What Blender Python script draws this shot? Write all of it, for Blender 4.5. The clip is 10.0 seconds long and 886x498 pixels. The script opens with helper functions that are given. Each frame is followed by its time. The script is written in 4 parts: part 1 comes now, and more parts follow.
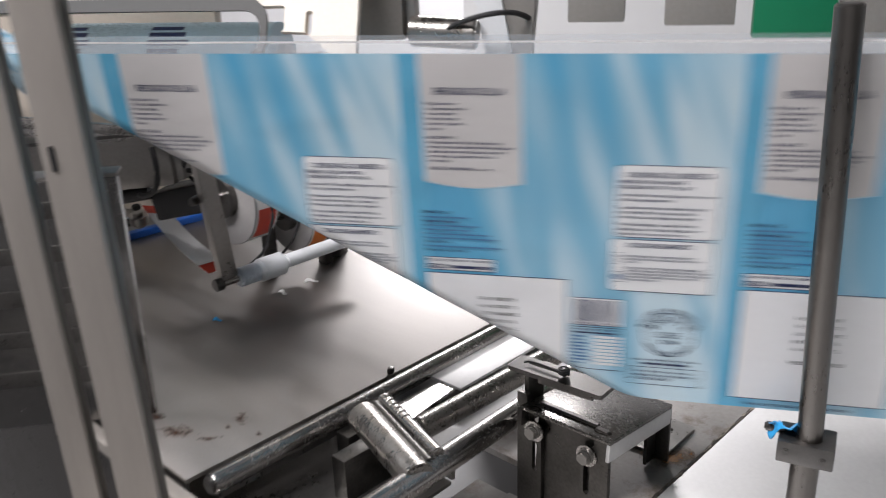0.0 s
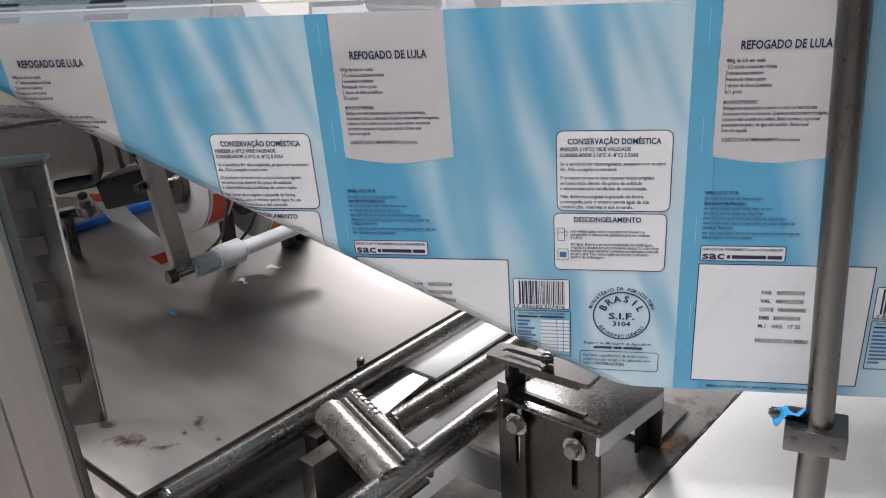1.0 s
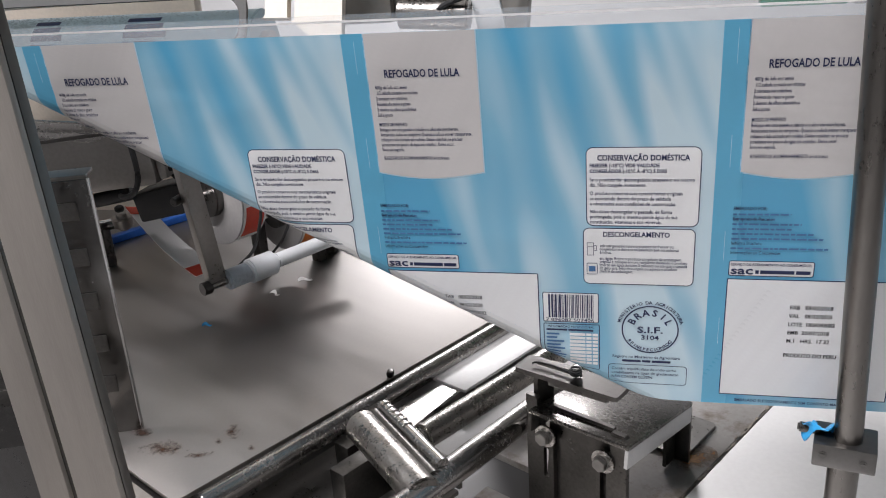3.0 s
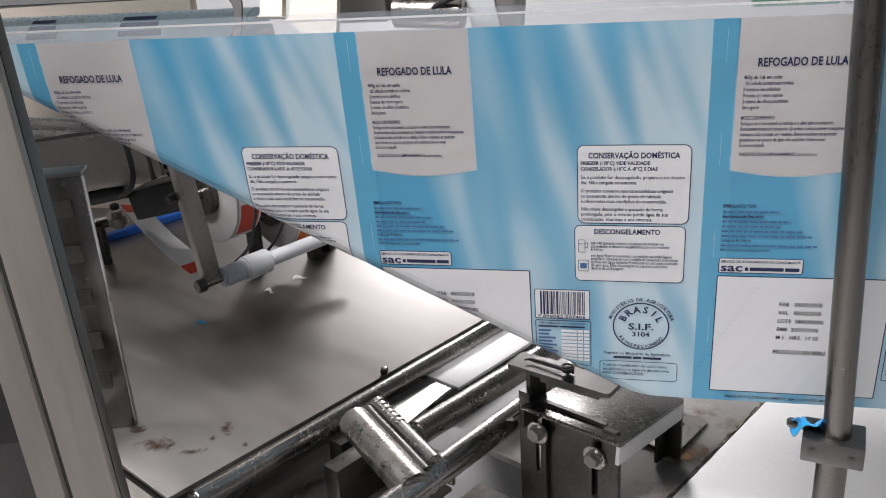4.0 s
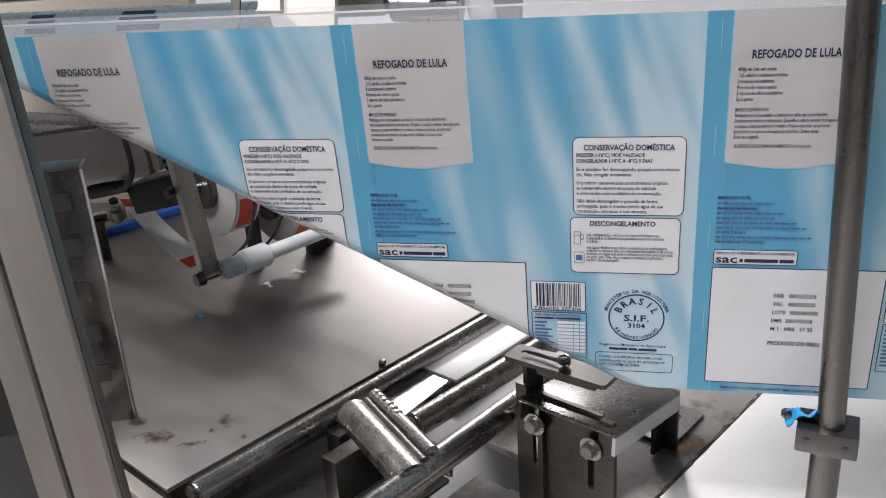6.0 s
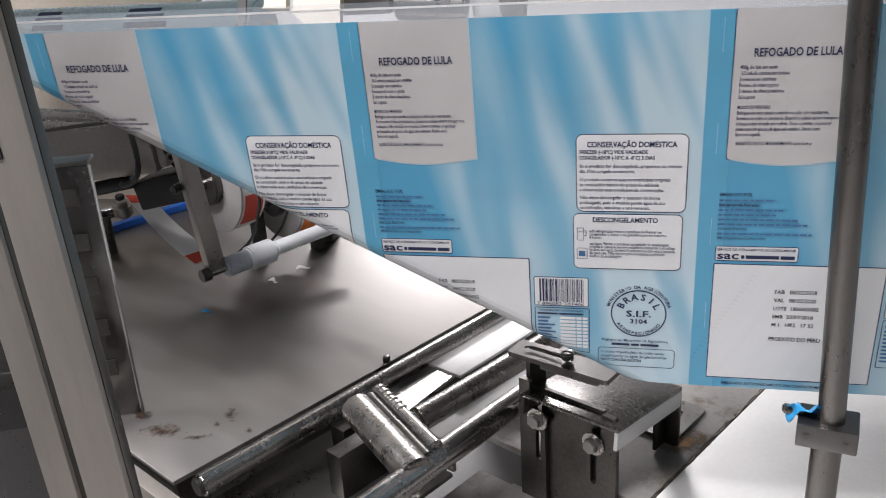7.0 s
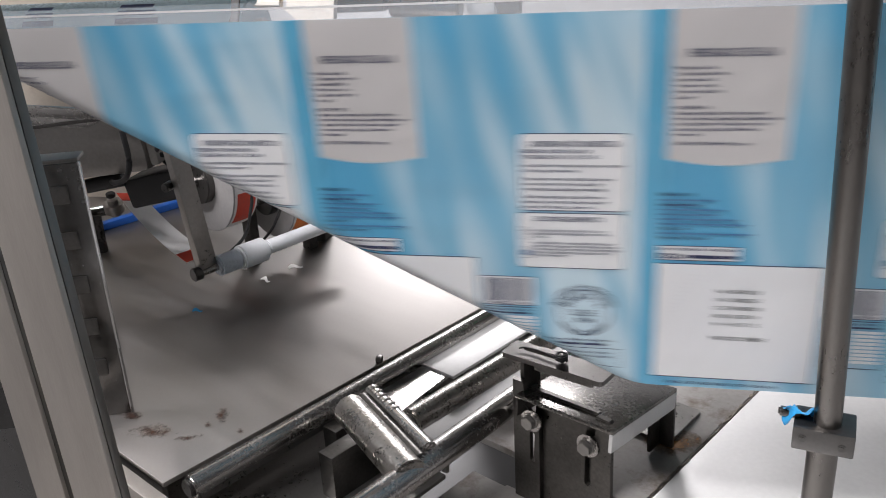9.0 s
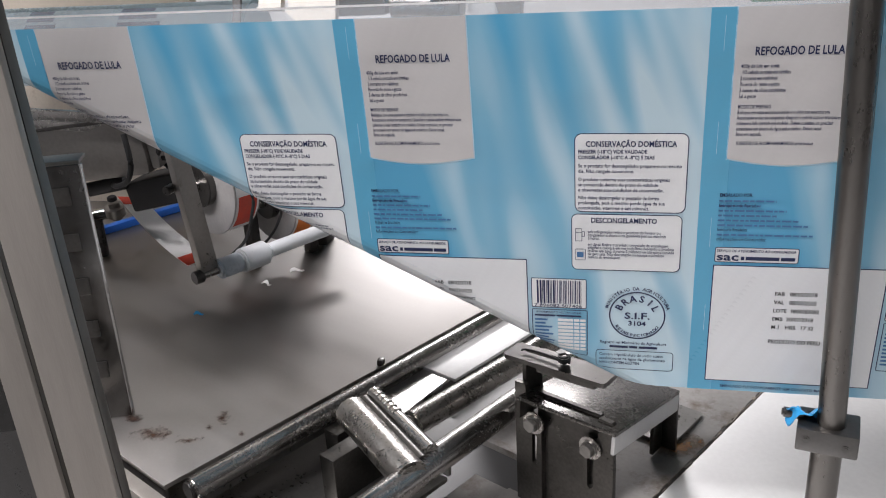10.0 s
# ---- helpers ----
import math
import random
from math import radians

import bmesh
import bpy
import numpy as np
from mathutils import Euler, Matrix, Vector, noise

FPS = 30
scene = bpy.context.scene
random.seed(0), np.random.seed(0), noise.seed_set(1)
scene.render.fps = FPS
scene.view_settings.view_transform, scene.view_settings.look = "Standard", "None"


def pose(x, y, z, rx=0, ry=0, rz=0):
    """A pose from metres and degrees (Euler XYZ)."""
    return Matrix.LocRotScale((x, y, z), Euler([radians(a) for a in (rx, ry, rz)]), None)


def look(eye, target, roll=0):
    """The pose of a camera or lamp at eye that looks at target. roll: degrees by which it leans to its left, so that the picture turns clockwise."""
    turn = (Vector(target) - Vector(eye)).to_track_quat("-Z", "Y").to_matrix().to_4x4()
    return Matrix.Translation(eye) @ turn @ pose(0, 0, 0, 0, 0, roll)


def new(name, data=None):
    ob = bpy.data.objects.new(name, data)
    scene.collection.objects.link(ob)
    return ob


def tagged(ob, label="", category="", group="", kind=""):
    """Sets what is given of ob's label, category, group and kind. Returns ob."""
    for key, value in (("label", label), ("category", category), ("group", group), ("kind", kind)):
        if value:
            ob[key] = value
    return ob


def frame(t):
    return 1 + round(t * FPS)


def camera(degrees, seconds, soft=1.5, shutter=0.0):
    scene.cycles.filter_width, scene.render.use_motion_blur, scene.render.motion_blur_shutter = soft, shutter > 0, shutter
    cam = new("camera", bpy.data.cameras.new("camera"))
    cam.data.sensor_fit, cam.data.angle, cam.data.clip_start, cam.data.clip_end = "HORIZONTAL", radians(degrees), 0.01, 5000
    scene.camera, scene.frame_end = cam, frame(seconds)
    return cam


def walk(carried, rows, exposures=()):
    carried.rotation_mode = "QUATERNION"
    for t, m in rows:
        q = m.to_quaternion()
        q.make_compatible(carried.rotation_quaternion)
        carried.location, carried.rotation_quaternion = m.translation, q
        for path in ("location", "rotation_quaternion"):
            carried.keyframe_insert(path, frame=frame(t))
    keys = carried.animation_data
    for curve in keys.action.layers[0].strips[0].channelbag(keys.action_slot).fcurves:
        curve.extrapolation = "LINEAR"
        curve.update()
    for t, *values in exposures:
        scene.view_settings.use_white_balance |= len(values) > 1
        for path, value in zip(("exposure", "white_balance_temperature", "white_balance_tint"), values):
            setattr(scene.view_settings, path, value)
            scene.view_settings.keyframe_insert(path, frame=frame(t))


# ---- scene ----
cam = camera(54.6, 10.0, soft=1.0, shutter=0.8)
walk(cam, [
    (0.0, look((0.4479, -0.5238, 0.4117), (0.2258, 0.3877, 0.0654), -1.86)),
    (0.5, look((0.4385, -0.4739, 0.4024), (0.2358, 0.4345, 0.0368), -4.36)),
    (1.0, look((0.4399, -0.4687, 0.3967), (0.2479, 0.4376, 0.0201), -3.55)),
    (1.5, look((0.4365, -0.4706, 0.3978), (0.2313, 0.4336, 0.0232), -3.90)),
    (2.0, look((0.4383, -0.4738, 0.3999), (0.2237, 0.4316, 0.0336), -3.94)),
    (2.5, look((0.4379, -0.4760, 0.4008), (0.2152, 0.4300, 0.0408), -3.95)),
    (4.0, look((0.4421, -0.4817, 0.4003), (0.2241, 0.4252, 0.0396), -3.74)),
    (4.5, look((0.4395, -0.4809, 0.4004), (0.2230, 0.4262, 0.0394), -3.71)),
    (5.0, look((0.4406, -0.4804, 0.4001), (0.2239, 0.4256, 0.0365), -3.72)),
    (5.5, look((0.4438, -0.4811, 0.3989), (0.2270, 0.4245, 0.0343), -3.80)),
    (7.0, look((0.4455, -0.4898, 0.3995), (0.2235, 0.4136, 0.0326), -3.70)),
    (7.5, look((0.4422, -0.4877, 0.3977), (0.2226, 0.4163, 0.0308), -3.47)),
    (8.0, look((0.4401, -0.4859, 0.3973), (0.2247, 0.4186, 0.0293), -3.31)),
    (8.5, look((0.4406, -0.4841, 0.3967), (0.2253, 0.4203, 0.0283), -3.24)),
    (9.0, look((0.4433, -0.4849, 0.3978), (0.2297, 0.4200, 0.0297), -3.28)),
    (9.5, look((0.4413, -0.4826, 0.3955), (0.2297, 0.4225, 0.0266), -3.25)),
    (10.0, look((0.4425, -0.4853, 0.3944), (0.2277, 0.4221, 0.0331), -3.32)),
])

# ---- world, lamps and exposure ----
world = bpy.data.worlds.new("hall_air")
world.use_nodes = True
world.node_tree.nodes["Background"].inputs[0].default_value = (0.9, 0.95, 1.0, 1)
world.node_tree.nodes["Background"].inputs[1].default_value = 0.03
scene.world = world
scene.view_settings.exposure = 0.08


def area_lamp(x, y, z, sx, sy, watts, target=None):
    data = bpy.data.lights.new("added_ceiling_lamp", "AREA")
    data.shape, data.size, data.size_y, data.energy = "RECTANGLE", sx, sy, watts
    data.color = (1.0, 0.96, 0.985)
    ob = new("added_ceiling_lamp", data)
    ob.matrix_world = pose(x, y, z) if target is None else look((x, y, z), target)
    return ob


# added lamps out of view: table reflection, left side and label unit, film front
for lx, ly, lw in ((-0.55, 4.50, 165), (-1.45, -0.25, 54), (-0.4, -0.95, 70)):
    area_lamp(lx, ly, 2.17, 1.25, 0.32, lw)

# ---- materials ----


def material(name, base, rough=0.5, metal=0.0, var=0.12, scale=40.0, bump=0.0, fine=300.0, stretch=(1, 1, 1), spec=0.5,
             stain=None, stain_scale=6.0, stain_edge=(0.62, 0.72), rough_var=0.12):
    """A surface with two scales of variation, an optional stain colour and fine relief."""
    m = bpy.data.materials.new(name)
    m.use_nodes = True
    nt = m.node_tree
    p = nt.nodes["Principled BSDF"]
    p.inputs["Roughness"].default_value, p.inputs["Metallic"].default_value = rough, metal
    p.inputs["Specular IOR Level"].default_value = spec
    tc = nt.nodes.new("ShaderNodeTexCoord")
    mp = nt.nodes.new("ShaderNodeMapping")
    mp.inputs["Scale"].default_value = stretch
    nt.links.new(tc.outputs["Object"], mp.inputs["Vector"])
    n1, n2 = nt.nodes.new("ShaderNodeTexNoise"), nt.nodes.new("ShaderNodeTexNoise")
    n1.inputs["Scale"].default_value, n1.inputs["Detail"].default_value = scale, 5
    n2.inputs["Scale"].default_value, n2.inputs["Detail"].default_value = fine, 4
    for n in (n1, n2):
        nt.links.new(mp.outputs["Vector"], n.inputs["Vector"])
    add = nt.nodes.new("ShaderNodeMath")
    add.operation = "ADD"
    nt.links.new(n1.outputs["Fac"], add.inputs[0])
    nt.links.new(n2.outputs["Fac"], add.inputs[1])
    ramp = nt.nodes.new("ShaderNodeMapRange")
    ramp.inputs["From Min"].default_value, ramp.inputs["From Max"].default_value = 0.6, 1.4
    ramp.inputs["To Min"].default_value, ramp.inputs["To Max"].default_value = 1 - var, 1 + var
    nt.links.new(add.outputs[0], ramp.inputs["Value"])
    mul = nt.nodes.new("ShaderNodeVectorMath")
    mul.operation = "SCALE"
    mul.inputs[0].default_value = base
    nt.links.new(ramp.outputs["Result"], mul.inputs["Scale"])
    colour = mul.outputs["Vector"]
    rr = nt.nodes.new("ShaderNodeMapRange")
    rr.inputs["From Min"].default_value, rr.inputs["From Max"].default_value = 0.6, 1.4
    rr.inputs["To Min"].default_value, rr.inputs["To Max"].default_value = max(0.03, rough - rough_var), min(1, rough + rough_var)
    nt.links.new(add.outputs[0], rr.inputs["Value"])
    nt.links.new(rr.outputs["Result"], p.inputs["Roughness"])
    if stain:
        n3 = nt.nodes.new("ShaderNodeTexNoise")
        n3.inputs["Scale"].default_value, n3.inputs["Detail"].default_value = stain_scale, 8
        n3.inputs["Roughness"].default_value = 0.7
        nt.links.new(tc.outputs["Object"], n3.inputs["Vector"])
        sm = nt.nodes.new("ShaderNodeMapRange")
        sm.inputs["From Min"].default_value, sm.inputs["From Max"].default_value = stain_edge
        nt.links.new(n3.outputs["Fac"], sm.inputs["Value"])
        mix = nt.nodes.new("ShaderNodeMix")
        mix.data_type = "RGBA"
        nt.links.new(sm.outputs["Result"], mix.inputs["Factor"])
        nt.links.new(colour, mix.inputs["A"])
        mix.inputs["B"].default_value = (*stain, 1)
        colour = mix.outputs["Result"]
        met = nt.nodes.new("ShaderNodeMapRange")
        met.inputs["To Min"].default_value, met.inputs["To Max"].default_value = metal, metal * 0.3
        nt.links.new(sm.outputs["Result"], met.inputs["Value"])
        nt.links.new(met.outputs["Result"], p.inputs["Metallic"])
    nt.links.new(colour, p.inputs["Base Color"])
    if bump:
        b = nt.nodes.new("ShaderNodeBump")
        b.inputs["Strength"].default_value, b.inputs["Distance"].default_value = bump, 0.001
        nt.links.new(add.outputs[0], b.inputs["Height"])
        nt.links.new(b.outputs["Normal"], p.inputs["Normal"])
    return m


STEEL_TABLE = material("brushed_table_steel", (0.34, 0.325, 0.31), 0.42, 1.0, 0.12, 7, 0.03, 260, (1, 6, 1), stain=(0.30, 0.26, 0.22), stain_scale=4, stain_edge=(0.6, 0.85))
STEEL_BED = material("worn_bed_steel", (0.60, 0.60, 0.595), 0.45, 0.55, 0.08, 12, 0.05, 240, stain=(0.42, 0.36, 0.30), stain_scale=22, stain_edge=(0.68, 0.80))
BED_DIRTY = material("dirty_bed_steel", (0.36, 0.345, 0.33), 0.5, 0.5, 0.15, 18, 0.08, 240, stain=(0.15, 0.12, 0.095), stain_scale=28, stain_edge=(0.52, 0.70))
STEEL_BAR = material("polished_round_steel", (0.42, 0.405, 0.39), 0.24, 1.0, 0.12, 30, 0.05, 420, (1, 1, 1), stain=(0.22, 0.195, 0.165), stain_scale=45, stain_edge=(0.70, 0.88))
STEEL_WELD = material("scuffed_welded_steel", (0.31, 0.295, 0.275), 0.30, 1.0, 0.22, 60, 0.25, 500, stain=(0.16, 0.13, 0.10), stain_scale=70, stain_edge=(0.6, 0.7))
STEEL_PLATE = material("matt_plate_steel", (0.27, 0.262, 0.25), 0.34, 0.9, 0.14, 30, 0.06, 350, stain=(0.16, 0.14, 0.12), stain_scale=40, stain_edge=(0.66, 0.8))
# darkened base colour carries the shadow that lies on the bracket
STEEL_BRACKET = material("shadowed_bracket_steel", (0.10, 0.096, 0.09), 0.36, 0.95, 0.3, 35, 0.10, 380, stain=(0.07, 0.06, 0.05), stain_scale=45, stain_edge=(0.64, 0.8))
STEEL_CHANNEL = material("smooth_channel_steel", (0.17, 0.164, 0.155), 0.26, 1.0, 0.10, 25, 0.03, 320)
STEEL_COLLAR = material("dull_collar_steel", (0.13, 0.125, 0.12), 0.36, 0.95, 0.15, 35, 0.06, 380)
# upright side faces: post steel darkened, their shade put into the colour
STEEL_SIDE_SHADED = material("shaded_channel_steel", (0.17, 0.162, 0.15), 0.42, 0.85, 0.12, 30, 0.05, 350)
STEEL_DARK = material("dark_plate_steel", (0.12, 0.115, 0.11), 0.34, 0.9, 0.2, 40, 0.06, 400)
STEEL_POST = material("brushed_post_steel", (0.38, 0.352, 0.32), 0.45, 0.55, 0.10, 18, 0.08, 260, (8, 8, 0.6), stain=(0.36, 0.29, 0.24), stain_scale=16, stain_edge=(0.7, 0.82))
STEEL_TUBE = material("grey_guide_post_steel", (0.19, 0.178, 0.165), 0.30, 1.0, 0.06, 26, 0.03, 300, (2, 2, 0.6), rough_var=0.05)
STEEL_BOX = material("mirror_box_steel", (0.20, 0.195, 0.19), 0.20, 1.0, 0.12, 18, 0.04, 200)
STEEL_DRUM = material("dull_drum_steel", (0.30, 0.285, 0.27), 0.42, 0.9, 0.15, 20, 0.05, 250)
CHROME = material("chrome", (0.7, 0.7, 0.7), 0.12, 1.0, 0.05)
ENAMEL = material("cream_enamel", (0.76, 0.69, 0.60), 0.5, 0.0, 0.08, 20, 0.03, 200, stain=(0.4, 0.33, 0.26), stain_scale=14, stain_edge=(0.64, 0.8))
GREY_PAINT = material("grey_paint", (0.25, 0.235, 0.215), 0.5, 0.0, 0.1, 15)
WHITE_PAINT = material("white_paint", (0.78, 0.79, 0.8), 0.45, 0.0, 0.04, 8)
GREEN_PAINT = material("green_paint", (0.0, 0.17, 0.07), 0.5, 0.0, 0.1, 12)
BLACK_RUBBER = material("black_rubber", (0.015, 0.015, 0.016), 0.55, 0.0, 0.2, 80)
BLUE_PLASTIC = material("blue_plastic", (0.015, 0.10, 0.42), 0.4, 0.0, 0.12, 30)
BLUE_SCRAP = material("sky_blue_scrap", (0.03, 0.30, 0.62), 0.35, 0.0, 0.2, 60)
PAPER = material("white_label_paper", (0.80, 0.79, 0.78), 0.6, 0.0, 0.04, 40)
RED_INK = material("red_label_print", (0.62, 0.06, 0.03), 0.5, 0.0, 0.12, 60)
ORANGE_INK = material("orange_label_print", (0.80, 0.22, 0.04), 0.5, 0.0, 0.12, 60)
STEEL_ARM = material("brushed_arm_steel", (0.34, 0.32, 0.30), 0.36, 0.9, 0.12, 24, 0.06, 300, stain=(0.2, 0.17, 0.14), stain_scale=40, stain_edge=(0.64, 0.8))
NYLON_CLEAR = material("milky_nylon", (0.55, 0.60, 0.66), 0.3, 0.0, 0.06, 30)
NYLON = material("white_nylon", (0.74, 0.76, 0.78), 0.35, 0.0, 0.05, 30)
ROLL_BLUE = material("pale_blue_printed_roll", (0.50, 0.68, 0.78), 0.3, 0.0, 0.12, 9)
NAVY_PRINT = material("navy_print", (0.03, 0.05, 0.14), 0.4, 0.0, 0.1, 60)
RIM_RUBBER = material("dark_rim_rubber", (0.06, 0.058, 0.055), 0.55, 0.0, 0.15, 30)
GREY_CORE = material("grey_reel_side", (0.33, 0.32, 0.315), 0.45, 0.1, 0.12, 40)
RUST = material("dried_rust_stain", (0.20, 0.085, 0.03), 0.7, 0.0, 0.45, 90, 0.1, 420)
RUST_PALE = material("pale_rust_stain", (0.36, 0.22, 0.12), 0.6, 0.2, 0.35, 90, 0.05, 420)
DIRT = material("dark_seam_dirt", (0.22, 0.19, 0.16), 0.8, 0.0, 0.4, 120)
WALL_PAINT = material("hall_wall_paint", (0.30, 0.30, 0.30), 0.6, 0.0, 0.05, 2)
FLOOR_PAINT = material("hall_floor_paint", (0.10, 0.10, 0.10), 0.5, 0.0, 0.15, 3, stain=(0.2, 0.19, 0.18), stain_scale=2)

# ---- builders ----


def mesh_of(bm, name, mats, smooth=True):
    me = bpy.data.meshes.new(name)
    bm.normal_update()
    bm.to_mesh(me)
    bm.free()
    for m in mats if isinstance(mats, (list, tuple)) else (mats,):
        me.materials.append(m)
    if smooth:
        for p in me.polygons:
            p.use_smooth = True
        me.set_sharp_from_angle(angle=radians(35))
    return me


def part(name, bm, mat, parent=None, label="", m=None):
    ob = new(name, mesh_of(bm, name, mat))
    if parent:
        ob.parent = parent
    if m is not None:
        ob.matrix_local = m
    return tagged(ob, label)


def thing(name, label, category, m=None, group="", kind=""):
    ob = new(name)
    ob.empty_display_size = 0.03
    if m is not None:
        ob.matrix_world = m
    return tagged(ob, label, category, group, kind)


def solo(name, bm, mat, label, category, m=None, group="", kind=""):
    ob = part(name, bm, mat, None, "", m)
    return tagged(ob, label, category, group, kind)


def bm_box(sx, sy, sz, bevel=0.001, at=(0, 0, 0), bm=None, m=None):
    bm2 = bmesh.new()
    bmesh.ops.create_cube(bm2, size=1, matrix=Matrix.Diagonal((sx, sy, sz, 1)))
    if bevel:
        bmesh.ops.bevel(bm2, geom=bm2.edges[:], offset=bevel, segments=2, affect="EDGES", profile=0.6)
    bmesh.ops.transform(bm2, matrix=(m or Matrix()) @ Matrix.Translation(at), verts=bm2.verts)
    return merged(bm, bm2)


def merged(bm, bm2):
    if bm is None:
        return bm2
    me = bpy.data.meshes.new("tmp")
    bm2.to_mesh(me)
    bm2.free()
    bm.from_mesh(me)
    bpy.data.meshes.remove(me)
    return bm


def between(a, b):
    """The pose whose z axis runs from a to b, at their middle."""
    a, b = Vector(a), Vector(b)
    return Matrix.Translation((a + b) / 2) @ (b - a).to_track_quat("Z", "Y").to_matrix().to_4x4(), (b - a).length


def bm_rod(a, b, r, bevel=0.001, seg=28, bm=None):
    m, length = between(a, b)
    bm2 = bmesh.new()
    bmesh.ops.create_cone(bm2, cap_ends=True, segments=seg, radius1=r, radius2=r, depth=length, matrix=m)
    if bevel:
        rim = [e for e in bm2.edges if len(e.link_faces) == 2 and any(len(f.verts) > 4 for f in e.link_faces)]
        bmesh.ops.bevel(bm2, geom=rim, offset=bevel, segments=2, affect="EDGES")
    return merged(bm, bm2)


def bm_pipe(points, r, seg=10, bm=None):
    """A bent round wire through the points."""
    pts = [Vector(p) for p in points]
    fine = []
    for i in range(len(pts) - 1):
        p0, p1, p2, p3 = pts[max(0, i - 1)], pts[i], pts[i + 1], pts[min(len(pts) - 1, i + 2)]
        for k in range(6):
            t = k / 6
            fine.append(0.5 * ((2 * p1) + (p2 - p0) * t + (2 * p0 - 5 * p1 + 4 * p2 - p3) * t * t + (3 * p1 - p0 - 3 * p2 + p3) * t ** 3))
    fine.append(pts[-1])
    bm2 = bmesh.new()
    rings = []
    for i, p in enumerate(fine):
        d = (fine[min(i + 1, len(fine) - 1)] - fine[max(i - 1, 0)]).normalized()
        q = d.to_track_quat("Z", "Y")
        rings.append([bm2.verts.new(p + q @ Vector((r * math.cos(a), r * math.sin(a), 0))) for a in (2 * math.pi * k / seg for k in range(seg))])
    for a, b in zip(rings, rings[1:]):
        for k in range(seg):
            bm2.faces.new((a[k], a[(k + 1) % seg], b[(k + 1) % seg], b[k]))
    bm2.faces.new(rings[0][::-1]), bm2.faces.new(rings[-1])
    return merged(bm, bm2)


def bm_prism(outline, z0, z1, holes=(), bevel=0.0):
    """A plate with an outline in x and y, between two heights, with through holes."""
    bm = bmesh.new()
    edges = []
    for loop in (outline, *holes):
        vs = [bm.verts.new((x, y, z0)) for x, y in loop]
        edges += [bm.edges.new((vs[i], vs[(i + 1) % len(vs)])) for i in range(len(vs))]
    bmesh.ops.triangle_fill(bm, use_beauty=True, edges=edges, normal=(0, 0, 1))
    r = bmesh.ops.extrude_face_region(bm, geom=bm.faces[:])
    bmesh.ops.translate(bm, vec=(0, 0, z1 - z0), verts=[v for v in r["geom"] if isinstance(v, bmesh.types.BMVert)])
    bmesh.ops.recalc_face_normals(bm, faces=bm.faces)
    return bm


def rounded(x0, y0, x1, y1, r, n=6):
    pts = []
    for cx, cy, a0 in ((x1 - r, y1 - r, 0), (x0 + r, y1 - r, 90), (x0 + r, y0 + r, 180), (x1 - r, y0 + r, 270)):
        pts += [(cx + r * math.cos(radians(a0 + 90 * k / n)), cy + r * math.sin(radians(a0 + 90 * k / n))) for k in range(n + 1)]
    return pts


def bm_hexbolt(r=0.0055, h=0.004, washer=0.0075):
    """A bolt head with washer, axis along -y, seat at the origin."""
    bm = bmesh.new()
    rot = pose(0, 0, 0, 90)
    bmesh.ops.create_cone(bm, cap_ends=True, segments=28, radius1=washer, radius2=washer, depth=0.0014, matrix=Matrix.Translation((0, -0.0007, 0)) @ rot)
    bmesh.ops.create_cone(bm, cap_ends=True, segments=28, radius1=washer * 0.8, radius2=washer * 0.8, depth=0.0018, matrix=Matrix.Translation((0, -0.0024, 0)) @ rot)
    bm2 = bmesh.new()
    bmesh.ops.create_cone(bm2, cap_ends=True, segments=6, radius1=r, radius2=r, depth=h, matrix=Matrix.Translation((0, -0.0034 - h / 2, 0)) @ rot)
    bmesh.ops.bevel(bm2, geom=bm2.edges[:], offset=0.0005, segments=2, affect="EDGES")
    return merged(bm, bm2)


TURN = -30.0          # the machine bed stands turned against the film's run
BED_Z, TABLE_Z = 0.004, 0.028
ORIGIN = Vector((0.1293, -0.0226, 0))   # front corner of the table beside the edge rail
LEAN = Matrix.Translation((0.42, 0, 0.11)) @ pose(0, 0, 0, 6.0) @ Matrix.Translation((-0.42, 0, -0.11))   # lean of the film's plane
E = Vector((math.sin(radians(-TURN)), math.cos(radians(-TURN)), 0))
G = Vector((E.y, -E.x, 0))

# ---- hall ----
for wname, sx, sy, sz, at in (("wall_north", 7.0, 0.15, 3.2, (0.4, 5.6, 0.65)), ("wall_south", 7.0, 0.15, 3.2, (0.4, -3.2, 0.65)),
                              ("wall_west", 0.15, 8.6, 3.2, (-3.0, 1.2, 0.65)), ("wall_east", 0.15, 8.6, 3.2, (3.8, 1.2, 0.65))):
    solo(wname, bm_box(sx, sy, sz, 0, at), WHITE_PAINT if wname == "wall_north" else WALL_PAINT, "plain grey painted wall of the factory hall", "wall", kind="structure")
solo("floor", bm_box(7.0, 9.0, 0.1, 0, (0.4, 1.2, -0.96)), FLOOR_PAINT, "grey painted concrete floor of the hall", "floor", kind="structure")
solo("ceiling", bm_box(7.0, 9.0, 0.1, 0, (0.4, 1.2, 2.30)), WALL_PAINT, "plain grey ceiling of the hall", "ceiling", kind="structure")


